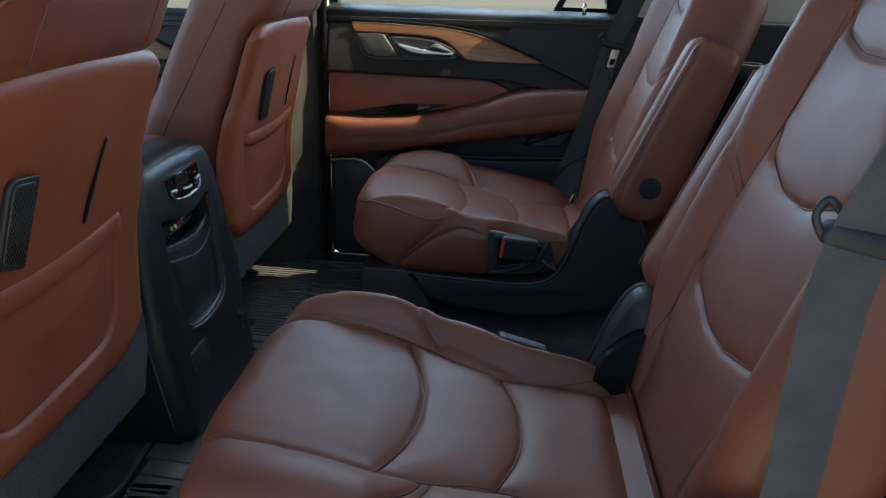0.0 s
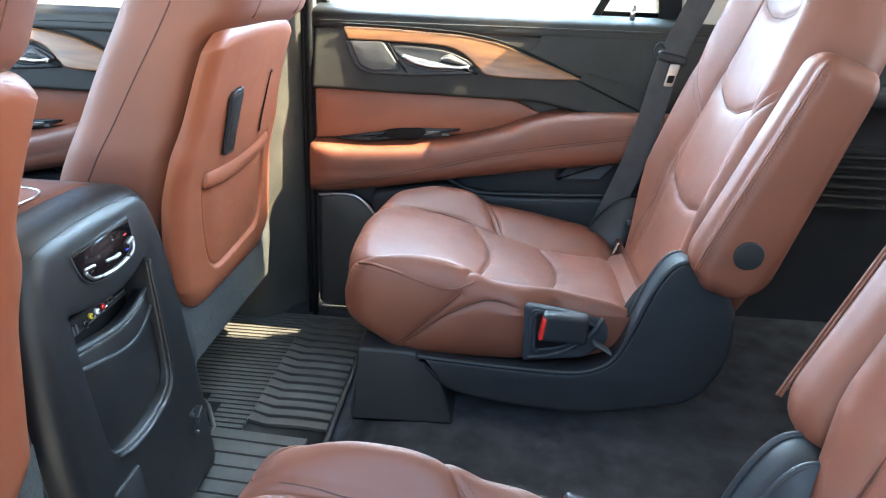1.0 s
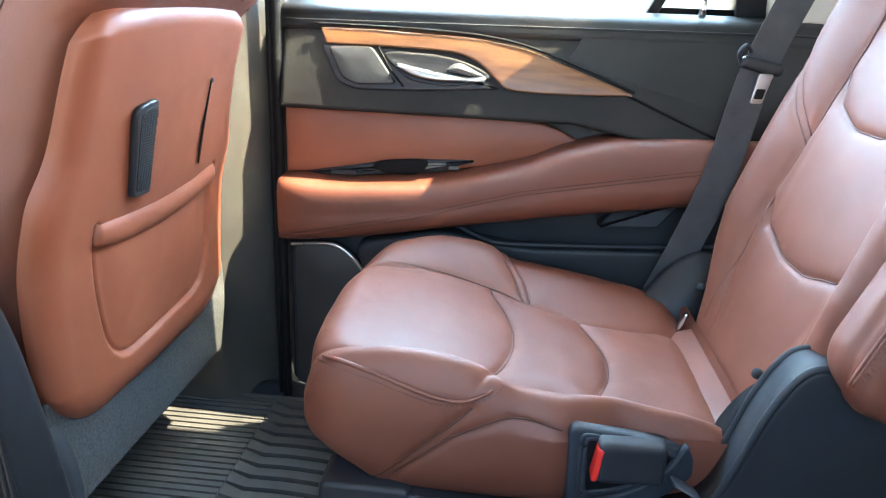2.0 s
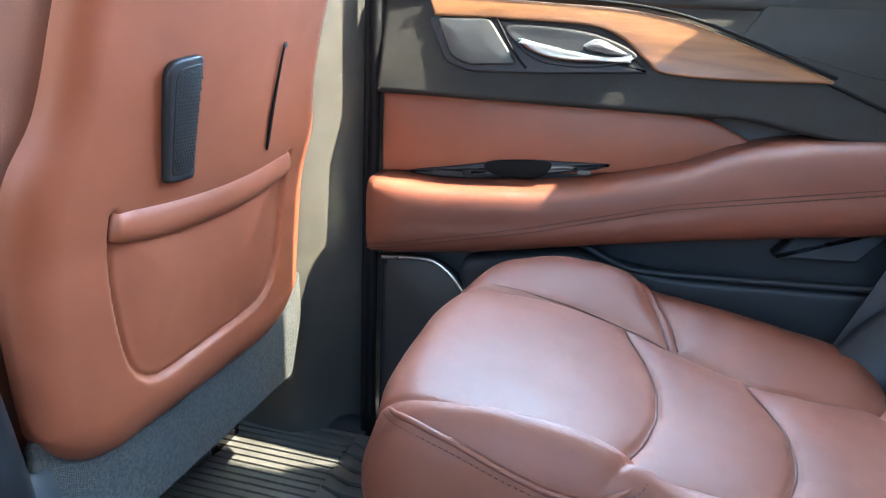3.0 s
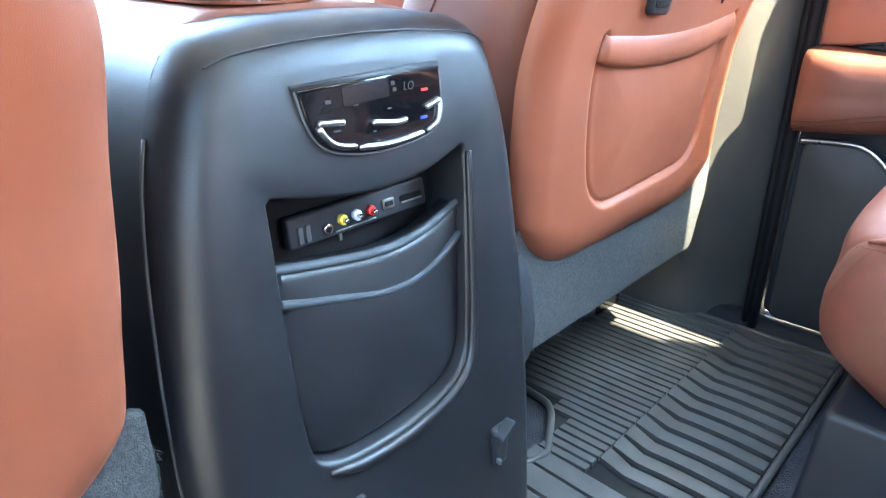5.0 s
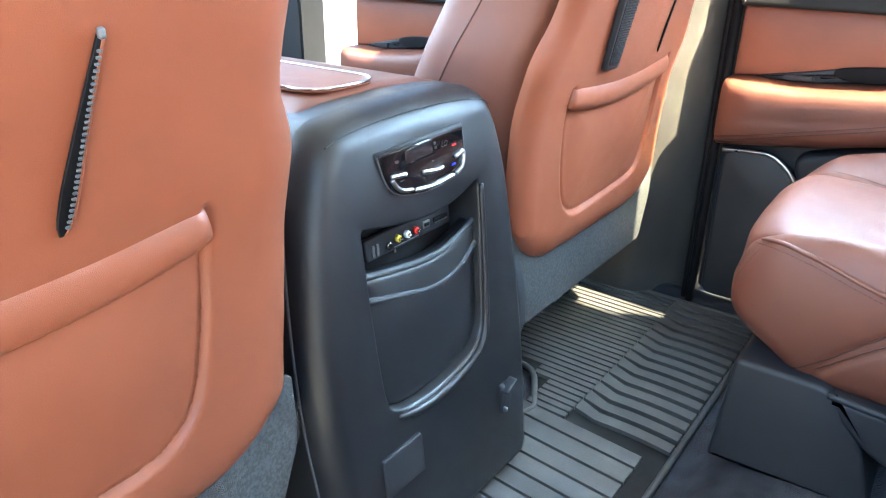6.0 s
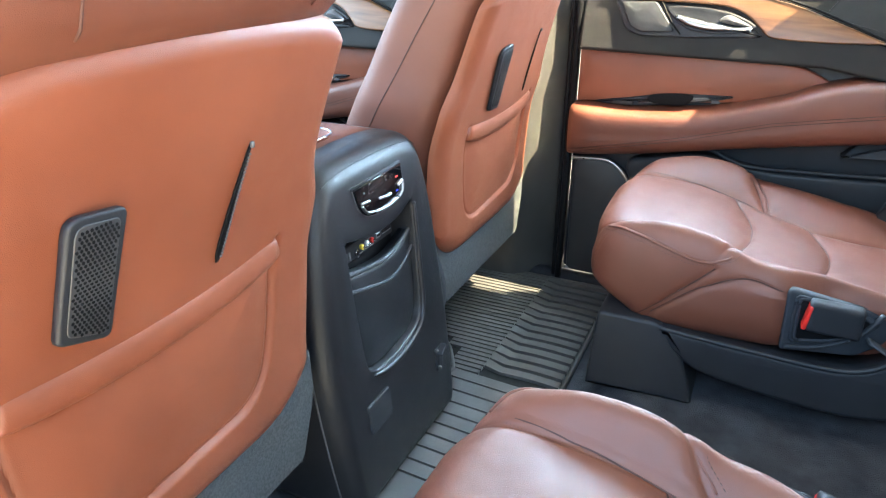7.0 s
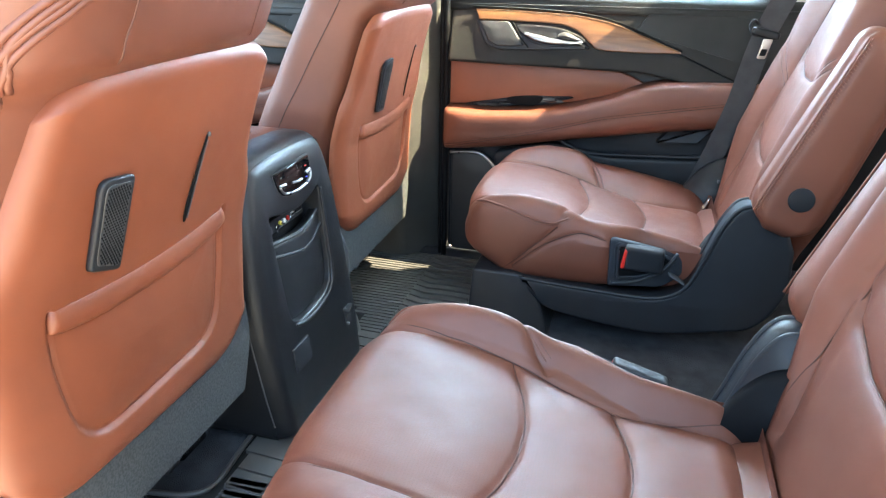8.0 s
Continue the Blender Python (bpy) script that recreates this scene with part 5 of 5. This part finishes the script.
def build_console():
    c = thing("centre_console", "black vinyl centre console with rear controls and pocket", "console")
    half = catmull([(0.0, 0.492), (0.08, 0.489), (0.128, 0.476), (0.152, 0.42), (0.165, 0.34), (0.172, 0.22), (0.166, 0.1), (0.155, 0.0)], 8, False)
    outer = np.vstack([half, np.array([(-a, b) for a, b in half[::-1]])])
    outer = resample(outer, 160)
    # body: sections run forward from behind the rear fascia
    o = ccw(outer)
    n = len(o)
    rings = []
    for x, k in ((-0.515, 1.0), (-0.7, 1.01), (-0.9, 1.0), (-1.3, 0.98)):
        rings.append([(shear(x, q[1]) if x > -0.6 else x, YC + q[0] * k, q[1]) for q in o])
    v = [p for r in rings for p in r]
    f = [(r * n + i, (r + 1) * n + i, (r + 1) * n + (i + 1) % n, r * n + (i + 1) % n) for r in range(len(rings) - 1) for i in range(n)]
    mk("body", v, f, CONSOLE_SKIN, c, "black console body", flip=True)
    # rear fascia with an opening for sockets and pocket
    hole = np.vstack([catmull([(-0.102, 0.394), (-0.047, 0.384), (0.0, 0.380), (0.045, 0.384), (0.088, 0.397)], 6, False),
                      catmull([(0.0885, 0.36), (0.084, 0.30), (0.078, 0.24), (0.068, 0.212), (0.045, 0.197), (0.0, 0.188), (-0.05, 0.188), (-0.082, 0.196), (-0.097, 0.216), (-0.102, 0.29), (-0.102, 0.36)], 6, False)])
    hc = np.array((-0.005, 0.29))

    def polar(loop, m=180):
        a = np.arctan2(loop[:, 1] - hc[1], loop[:, 0] - hc[0])
        idx = np.argsort(a)
        a, r = a[idx], np.hypot(*(loop[idx] - hc).T)
        t = np.linspace(-math.pi, math.pi, m, endpoint=False)
        rr = np.interp(t, a, r, period=2 * math.pi)
        return np.stack([hc[0] + rr * np.cos(t), hc[1] + rr * np.sin(t)], 1)
    R = polar(resample(outer, 900))
    Hh = polar(resample(hole, 900))
    m = len(R)
    layers = []
    r0 = 0.03
    for k in range(9):                          # rounded outer edge
        a = math.pi / 2 * k / 8
        layers.append((R + (hc - R) / np.linalg.norm(hc - R, axis=1, keepdims=True) * r0 * (1 - math.cos(a)), -0.478 - 0.037 * (1 - math.sin(a))))
    inner = layers[-1][0]
    for k in range(1, 9):
        t = k / 8
        layers.append((inner + (Hh * 1.0 - inner) * t, -0.478 + 0.002 * math.sin(math.pi * t)))
    for k in range(1, 6):                       # rounded lip into the recess
        a = math.pi / 2 * k / 5
        layers.append((Hh + (hc - Hh) / np.linalg.norm(hc - Hh, axis=1, keepdims=True) * 0.004 * math.sin(a), -0.478 - 0.004 * (1 - math.cos(a))))
    layers.append((layers[-1][0], -0.530))
    v = [(shear(x, q[1]), YC + q[0], q[1]) for ring, x in layers for q in ring]
    f = [(k * m + i, k * m + (i + 1) % m, (k + 1) * m + (i + 1) % m, (k + 1) * m + i) for k in range(len(layers) - 1) for i in range(m)]
    mk("rear_fascia", v, f, CONSOLE_SKIN, c, "grained black rear fascia")

    def on_face(x0):
        return lambda q: np.stack([shear(x0 + q[:, 2], q[:, 1]), YC + q[:, 0], q[:, 1]], 1)
    slab("recess_back", rounded([(-0.12, 0.17), (0.11, 0.17), (0.11, 0.41), (-0.12, 0.41)], 0.01), 0.004, MATTE_BLACK, c, on_face(-0.525), 0.001)
    # raised rim round the lower half of the opening
    rim = catmull([(0.0925, 0.385), (0.0885, 0.30), (0.083, 0.238), (0.072, 0.207), (0.046, 0.191), (0.0, 0.182), (-0.05, 0.182), (-0.085, 0.19)], 8, False)
    rim = rim[::-1] * np.array((0.968, 1.0)) + np.array((0.0, 0.002))
    tube("pocket_rim", np.stack([shear(-0.4775, rim[:, 1]), YC + rim[:, 0], rim[:, 1]], 1), np.interp(np.linspace(0, 1, len(rim)), [0, 0.1, 0.5, 1], [0.002, 0.005, 0.0055, 0.003]), CONSOLE_SKIN, c, "raised pocket rim")
    # pocket panel
    pt = catmull([(-0.099, 0.342), (-0.05, 0.334), (0.0, 0.328), (0.041, 0.331), (0.088, 0.345)], 6, False)
    pp = np.vstack([pt, catmull([(0.083, 0.30), (0.0765, 0.241), (0.066, 0.215), (0.044, 0.2), (0.0, 0.192), (-0.05, 0.191), (-0.08, 0.199), (-0.094, 0.218), (-0.099, 0.29)], 6, False)])
    pko = slab("map_pocket", pp, 0.018, CONSOLE_SKIN, c, on_face(-0.506), 0.008, 0.004, label="black soft map pocket", steps=5, fill=10)
    band = catmull([(-0.096, 0.319), (-0.053, 0.309), (-0.002, 0.298), (0.041, 0.301), (0.0845, 0.32)], 8, False)
    tube("pocket_band", np.stack([shear(-0.4875, band[:, 1]), YC + band[:, 0], band[:, 1]], 1), 0.0035, POCKET_FABRIC, pko, "stitched band")
    tpl = pt
    tube("pocket_mouth", np.stack([shear(-0.4905, tpl[:, 1]), YC + tpl[:, 0], tpl[:, 1]], 1), 0.0035, POCKET_FABRIC, pko, "soft pocket mouth")
    # socket plate
    sp = rounded([(-0.066, 0.362), (0.07, 0.364), (0.071, 0.3415), (-0.066, 0.34)], 0.003)
    plate = slab("socket_plate", sp, 0.006, BLACK_PLASTIC, c, on_face(-0.516), 0.002, label="dark socket plate")

    def disc(name, y, z, r, x0, depth, mt, par, lb=""):
        q = np.array([(y + r * math.cos(a), z + r * math.sin(a)) for a in np.linspace(0, 2 * math.pi, 24, endpoint=False)])
        return slab(name, q, depth, mt, par, on_face(x0), min(0.001, depth * 0.3), label=lb)
    for y, mt, lb in ((-0.019, YELLOW, "yellow video socket"), (-0.005, WHITE, "white audio socket"), (0.009, RED, "red audio socket")):
        sk = disc("av_socket", y, 0.3515, 0.004, -0.510, 0.004, mt, plate, lb)
        disc("socket_pin", y, 0.3515, 0.0019, -0.506, 0.004, CHROME, plate)
    disc("aux_socket", -0.033, 0.348, 0.004, -0.510, 0.003, CHROME, plate, "round headphone socket")
    disc("aux_hole", -0.033, 0.348, 0.0022, -0.5068, 0.0005, MATTE_BLACK, plate)
    for y0 in (-0.058, -0.0515):
        slab("mains_slot", rounded([(y0, 0.343), (y0 + 0.004, 0.343), (y0 + 0.004, 0.355), (y0, 0.355)], 0.001), 0.001, SATIN_GREY, plate, on_face(-0.510), 0.0003)
    slab("usb_port", rounded([(0.022, 0.348), (0.034, 0.348), (0.034, 0.356), (0.022, 0.356)], 0.001), 0.0015, SILVER, plate, on_face(-0.510), 0.0005, label="silver usb port")
    slab("usb_tongue", rounded([(0.024, 0.3505), (0.032, 0.3505), (0.032, 0.354), (0.024, 0.354)], 0.0008), 0.001, MATTE_BLACK, plate, on_face(-0.5086), 0.0003)
    slab("card_slot", rounded([(0.041, 0.35), (0.065, 0.35), (0.065, 0.3545), (0.041, 0.3545)], 0.001), 0.001, MATTE_BLACK, plate, on_face(-0.510), 0.0003, label="memory card slot")
    slab("card_slot_edge", rounded([(0.041, 0.3485), (0.065, 0.3485), (0.065, 0.3499), (0.041, 0.3499)], 0.0004), 0.0012, SILVER, plate, on_face(-0.510), 0.0003)
    slab("socket_mark", rounded([(-0.025, 0.343), (0.015, 0.3435), (0.015, 0.3445), (-0.025, 0.344)], 0.0003), 0.0004, SILVER, plate, on_face(-0.510), 0.0001)
    slab("jack_symbol", rounded([(-0.0145, 0.331), (-0.0115, 0.331), (-0.0115, 0.338), (-0.0145, 0.338)], 0.0005), 0.0008, SILVER, c, on_face(-0.521), 0.0002)
    # climate panel
    hv = np.vstack([[(-0.074, 0.4535), (-0.02, 0.455), (0.0495, 0.4565)], catmull([(0.0495, 0.4565), (0.0495, 0.43), (0.044, 0.415), (0.024, 0.4085), (-0.012, 0.4065), (-0.044, 0.411), (-0.059, 0.418), (-0.068, 0.431), (-0.074, 0.4535)], 6, False)[1:-1]])
    hv = hv * np.array((1.03, 1.0)) + np.array((0.007, -0.0015))
    big = (hv - hv.mean(0)) * np.array((1.045, 1.09)) + hv.mean(0)
    pan = slab("climate_panel_frame", big, 0.003, BLACK_PLASTIC, c, on_face(-0.4785), 0.002)
    fe = resample(hv, 120)
    fe = (fe - hv.mean(0)) * np.array((1.03, 1.06)) + hv.mean(0)
    fe = fe[fe[:, 1] < 0.4525]
    fe = fe[np.argsort(np.arctan2(fe[:, 1] - 0.4535, fe[:, 0] - 0.0))]
    tube("panel_edge", np.stack([shear(-0.4752, fe[:, 1]), YC + fe[:, 0], fe[:, 1]], 1), 0.0007, SATIN_GREY, c, "thin satin panel edge")
    panel = slab("climate_panel", hv, 0.004, GLOSS_BLACK, c, on_face(-0.477), 0.0015, label="gloss black rear climate panel")

    def bar(name, line, lb=""):
        q = resample(catmull(line, 6, False), 24, False) * np.array((1.03, 1.0)) + np.array((0.007, -0.0015))
        w = np.r_[0.0016, np.full(22, 0.0023), 0.0014]
        tube(name, np.stack([shear(-0.4722, q[:, 1]), YC + q[:, 0], q[:, 1]], 1), w, SILVER, panel, lb)
    bar("toggle", [(-0.063, 0.4325), (-0.0425, 0.4305)], "silver toggle")
    bar("toggle", [(-0.063, 0.430), (-0.057, 0.4215), (-0.049, 0.4165), (-0.0345, 0.4135)])
    bar("toggle", [(-0.0325, 0.4125), (-0.003, 0.41), (0.0285, 0.4125)])
    bar("toggle", [(0.0315, 0.413), (0.0425, 0.418), (0.0465, 0.4265), (0.0465, 0.4335)])
    bar("toggle", [(0.0325, 0.4295), (0.0465, 0.4335)])
    bar("toggle", [(-0.019, 0.4265), (0.002, 0.4235), (0.0125, 0.4245)])
    DISP = surface("dim_display", (0.012, 0.01, 0.011), (0.016, 0.012, 0.013), 0.2, 60, 0.0)
    slab("display", rounded([(-0.035, 0.438), (0.006, 0.44), (0.006, 0.4525), (-0.035, 0.4505)], 0.002), 0.0006, DISP, panel, on_face(-0.4731), 0.0002)
    for y, z, w, h in ((-0.05, 0.4415, 0.005, 0.0025), (-0.0245, 0.4385, 0.0018, 0.008), (-0.0275, 0.4375, 0.005, 0.0018), (0.0085, 0.4465, 0.0035, 0.003), (0.0095, 0.4425, 0.0035, 0.0025),
                       (-0.046, 0.4235, 0.006, 0.0012), (-0.012, 0.4185, 0.003, 0.001), (0.003, 0.4315, 0.004, 0.001)):
        slab("panel_symbol", rounded([(y, z), (y + w, z), (y + w, z + h), (y, z + h)], 0.0008), 0.0004, SYMBOL, panel, on_face(-0.473), 0.0001)
    txt = bpy.data.curves.new("display_text", "FONT")
    txt.body, txt.size, txt.extrude, txt.align_x = "LO", 0.0088, 0.0001, "CENTER"
    txt.materials.append(SYMBOL)
    lo_text = new("display_text", txt)
    lo_text.matrix_world = Matrix(((0, 0, 1, shear(-0.4722, 0.445)), (1, 0, 0, YC + 0.0245), (0, 1, -0.13, 0.442), (0, 0, 0, 1)))
    lo_text.parent = panel
    slab("warm_mark", rounded([(0.037, 0.4395), (0.044, 0.4395), (0.044, 0.4415), (0.037, 0.4415)], 0.0005), 0.0004, RED, panel, on_face(-0.4726), 0.0001, label="small red mark")
    BLUE = surface("blue_mark", (0.02, 0.03, 0.5), (0.03, 0.05, 0.6), 0.4, 60, 0.0)
    slab("cool_mark", rounded([(0.034, 0.4205), (0.041, 0.4205), (0.041, 0.4225), (0.034, 0.4225)], 0.0005), 0.0004, BLUE, panel, on_face(-0.4726), 0.0001, label="small blue mark")
    # leather lid on top and its seam; round lift button
    lid = np.vstack([rounded([(-0.552, -0.126), (-0.552, 0.12), (-0.95, 0.12), (-0.95, -0.126)], 0.012)])
    lv, lf = slab_data(lid, 0.012, 0.006, 0.002)
    lid_z = np.interp(np.abs(lv[:, 1]), [0, 0.08, 0.128], [0.4835, 0.4805, 0.467]) + lv[:, 2]
    mk("lid", np.stack([lv[:, 0], YC + lv[:, 1], lid_z], 1), lf, LEATHER, c, "tan leather console lid", flip=False)
    for jy in (-0.092, 0.09):
        tube("lid_seam", [(x, YC + jy, 0.4958 - 0.0125) for x in np.linspace(-0.56, -0.94, 12)], 0.0012, THREAD, c)
    inset = rounded([(-0.571, -0.085 + 0.015), (-0.571, 0.026), (-0.9, 0.026), (-0.9, -0.07)], 0.036, 8)
    lv, lf = slab_data(inset, 0.003, 0.0015)
    mk("lid_tray", np.stack([lv[:, 0], YC + lv[:, 1], 0.496 + lv[:, 2]], 1), lf, LEATHER_SHELL, c)
    tube("tray_ring", [(x, YC + y, 0.4995) for x, y in np.vstack([inset, inset[:1]])], 0.0016, CHROME, c, "thin chrome tray ring")
    edge = catmull([(-0.122, 0.469), (-0.10, 0.475), (-0.05, 0.4795), (0.0, 0.4805), (0.05, 0.4795), (0.105, 0.474), (0.125, 0.465)], 8, False)
    tube("top_seam", np.stack([shear(-0.4845, edge[:, 1]), YC + edge[:, 0], edge[:, 1]], 1), 0.0007, DARK_THREAD, c)
    for sg in (-1, 1):
        jz = np.linspace(0.03, 0.43, 40)
        jw = np.interp(jz, half[::-1, 1], half[::-1, 0])
        tube("side_joint", np.stack([shear(-0.5135, jz), YC + sg * (jw + 0.0002), jz], 1), 0.0014, SATIN_GREY, c, "thin grey joint")
    # square blanking clip and the hook at the foot
    q = rounded([(-0.171, 0.162), (-0.112, 0.162), (-0.112, 0.118), (-0.171, 0.118)], 0.003)
    slab("service_cover", q + np.array((0.055, 0.0)), 0.006, BLACK_PLASTIC, c, on_face(-0.4785), 0.002, label="square black cover")
    hk = thing("bag_hook", "small black hook with bright tip on the console foot", "hook")
    q, dq, fq = softbox((0.006, 0.010, 0.02), 0.004, 0.003)
    mk("hook_body", q + np.array((-0.453, 1.337, 0.118)), fq, BLACK_PLASTIC, hk)
    q, dq, fq = softbox((0.006, 0.010, 0.0025), 0.002, 0.002)
    q[:, 2] += q[:, 1] * 0.5
    mk("hook_tip", q + np.array((-0.446, 1.336, 0.137)), fq, BLACK_PLASTIC, hk, "bright hook tip")
    q, dq, fq = softbox((0.003, 0.002, 0.003), 0.0018, 0.0012)
    mk("hook_stud", q + np.array((-0.444, 1.328, 0.108)), fq, SATIN_GREY, hk)
    return c


# ---- floor mat ----
def build_mat():
    mat_ = thing("rubber_floor_mat", "ribbed black rubber all-weather mat over the footwell", "floor mat")
    yl, yr = 0.52, 1.95
    outl = [(-0.285, yl), (-0.285, yr), (-0.62, yr), (-0.80, yr - 0.02), (-0.80, 1.60), (-0.60, 1.585), (-0.545, 1.575), (-0.53, 1.56), (-0.495, 1.50), (-0.488, 1.485),
            (-0.525, 1.38), (-0.53, 1.235), (-0.53, 1.06), (-0.522, 0.965), (-0.53, 0.935), (-0.56, 0.918), (-0.66, 0.905), (-0.80, 0.87), (-0.80, yl + 0.02), (-0.62, yl)]
    o = rounded(outl, 0.012, 4)
    # base as a flat sheet: walls and caps only, its dark tone painting groove shade
    n = len(o)
    oc = ccw(o)
    v = np.vstack([np.c_[oc, np.full(n, -0.012)], np.c_[oc, np.full(n, -0.006)]])
    f = [(i, (i + 1) % n, n + (i + 1) % n, n + i) for i in range(n)] + [tuple(range(n, 2 * n))]
    mk("mat_base", v, f, MAT_BASE, mat_, "recessed rubber base in a shaded tone", smooth=False)
    rimpts = np.vstack([oc, oc[:1]])
    tube("raised_rim", [(x, y, -0.003) for x, y in rimpts], 0.0048, RUBBER, mat_, "raised rim", sides=8)

    def rib(a, b, w0, w1, z=0.0, bend=0.0):
        """A flat raised bar from a to b."""
        a, b = np.array(a, float), np.array(b, float)
        k = 6
        cs = [a + (b - a) * t + np.array((0, bend * math.sin(math.pi * t))) for t in np.linspace(0, 1, k)]
        v, f = [], []
        for i, c in enumerate(cs):
            w = w0 + (w1 - w0) * i / (k - 1)
            for dy, zz in ((-w / 2, -0.008), (-w / 2 + 0.0008, z), (w / 2 - 0.0008, z), (w / 2, -0.008)):
                v.append((c[0], c[1] + dy, zz))
        for i in range(k - 1):
            for j in range(3):
                f.append((i * 4 + j, i * 4 + 4 + j, i * 4 + 5 + j, i * 4 + 1 + j))
        f += [(0, 1, 2, 3), ((k - 1) * 4 + 3, (k - 1) * 4 + 2, (k - 1) * 4 + 1, (k - 1) * 4)]
        mk("rib", v, f, RUBBER, mat_, smooth=False)
    for side in (1, -1):
        def my(y):
            return y if side > 0 else 2 * YC - y
        # rear run of wide bars, front run of narrow ones, joined by a slanting kink
        y = 1.928
        while y > 1.50:
            w = 0.0207
            rib((-0.291, my(y)), (-0.405, my(y + 0.004)), w, w, bend=0.003 * side)
            rib((-0.405, my(y + 0.004)), (-0.44, my(y + 0.017)), w, 0.0258)
            y -= 0.0293
        y = 1.937
        while y > 1.495:
            x_end = -0.79 if y > 1.60 else (-0.535 if y > 1.56 else -0.505)
            rib((-0.441, my(y)), (x_end, my(y + 0.002)), 0.0118, 0.0118)
            y -= 0.01465
    # middle bridge: one broad slab and narrower ones, thin grooves between
    ys = [0.905, 0.954, 0.996, 1.038, 1.197, 1.228, 1.262, 1.295, 1.327, 1.359, 1.392, 1.426, 1.462, 1.492]
    for ya, yb in zip(ys[:-1], ys[1:]):
        mid = (ya + yb) / 2
        front = -0.508 if abs(mid - YC) > 0.2 else -0.518
        if mid < 0.95:
            front = -0.5
        rib((-0.318, mid - 0.012), (front, mid + 0.002), yb - ya - 0.003, yb - ya - 0.003)
    return mat_


# ---- third row and outside ----
def build_third_row():
    t = thing("third_row_seat", "tan leather third-row bench behind the second row", "car seat")
    q, dq, fq = softbox((0.22, 0.55, 0.06), 0.05, 0.03)
    mk("cushion", q + np.array((1.15, YC, 0.30)), fq, LEATHER, t)
    q, dq, fq = softbox((0.06, 0.55, 0.25), 0.05, 0.03)
    q[:, 0] += 0.3 * q[:, 2]
    mk("backrest", q + np.array((1.42, YC, 0.58)), fq, LEATHER, t)
    box("plinth", (1.0, YC - 0.5, 0.07), (1.36, YC + 0.5, 0.25), MATTE_BLACK, t, bevel=0.01)


def build_cup_tray():
    t = thing("side_cup_tray", "black side tray with bright-rimmed cup holder", "cup holder")
    q, dq, fq = softbox((0.24, 0.05, 0.02), 0.012, 0.012)
    mk("tray", q + np.array((0.72, 1.885, 0.585)), fq, BLACK_PLASTIC, t)
    for cx in (0.63, 0.74):
        ring = [(cx + 0.036 * math.cos(a), 1.885 + 0.036 * math.sin(a), 0.606) for a in np.linspace(0, 2 * math.pi, 37)]
        tube("rim", ring, 0.003, CHROME, t, "bright rim")
        q = np.array([(cx + 0.034 * math.cos(a), 1.885 + 0.034 * math.sin(a)) for a in np.linspace(0, 2 * math.pi, 36, endpoint=False)])
        vv, ff = slab_data(q, 0.001, 0.0003)
        mk("cup_well", np.stack([vv[:, 0], vv[:, 1], 0.605 + vv[:, 2]], 1), ff, MATTE_BLACK, t)


def build_vent():
    """Louvred outlet in the rear side trim."""
    t = thing("side_vent", "black louvred vent in the rear side trim", "vent")
    box("frame", (0.63, 1.945, 0.335), (0.80, 1.9548, 0.475), BLACK_PLASTIC, t, bevel=0.003)
    for k in range(6):
        z = 0.352 + 0.021 * k
        q, dq, fq = softbox((0.078, 0.006, 0.004), 0.003, 0.004)
        q[:, 2] += 0.5 * q[:, 1]
        mk("slat", q + np.array((0.715, 1.9405, z)), fq, DARK_LEATHER, t)
    return t


def build_outside():
    tagged(mk("ground", [(-400, -400, -0.62), (400, -400, -0.62), (400, 400, -0.62), (-400, 400, -0.62)], [(0, 1, 2, 3)], CONCRETE, smooth=False), "pale sunlit concrete forecourt", "ground", kind="structure")
    bm = bmesh.new()
    bmesh.ops.create_grid(bm, x_segments=60, y_segments=24, size=1)
    rng = random.Random(2)
    for p in bm.verts:
        yy = 58 + p.co.y * 36
        p.co = Vector((yy * 0.075 + 14 + p.co.x * 14, yy, -0.58 + rng.uniform(0, 0.1)))
    me = bpy.data.meshes.new("lawn")
    bm.to_mesh(me)
    bm.free()
    me.materials.append(GRASS)
    tagged(new("lawn", me), "sunlit green lawn beyond the forecourt", "grass", kind="structure")


build_shell()
build_pillar()
door = build_door("rear_door", "tan leather and wood rear door trim with black panels")
front_door = copy_thing(door, Matrix.Translation((-0.90, 0, -0.03)) @ Matrix.Diagonal((0.9, 1, 1, 1)))
front_door.name = "front_door"
tagged(front_door, "tan leather and wood front door trim beyond the seats", "car door")
build_second_seat(1, "tan perforated-leather captain seat beside the closed door")
build_second_seat(-1, "tan perforated-leather captain seat beside the open doorway")
build_belt(1)
build_belt(-1)
build_front_seat(YC + 0.405, -0.012, False, "tan leather front seat back with empty map pocket beside the door")
build_front_seat(YC - 0.431, 0.0, True, "tan leather front seat back with speaker cover and zip")
build_console()
build_mat()
build_third_row()
build_cup_tray()
build_vent()
build_outside()
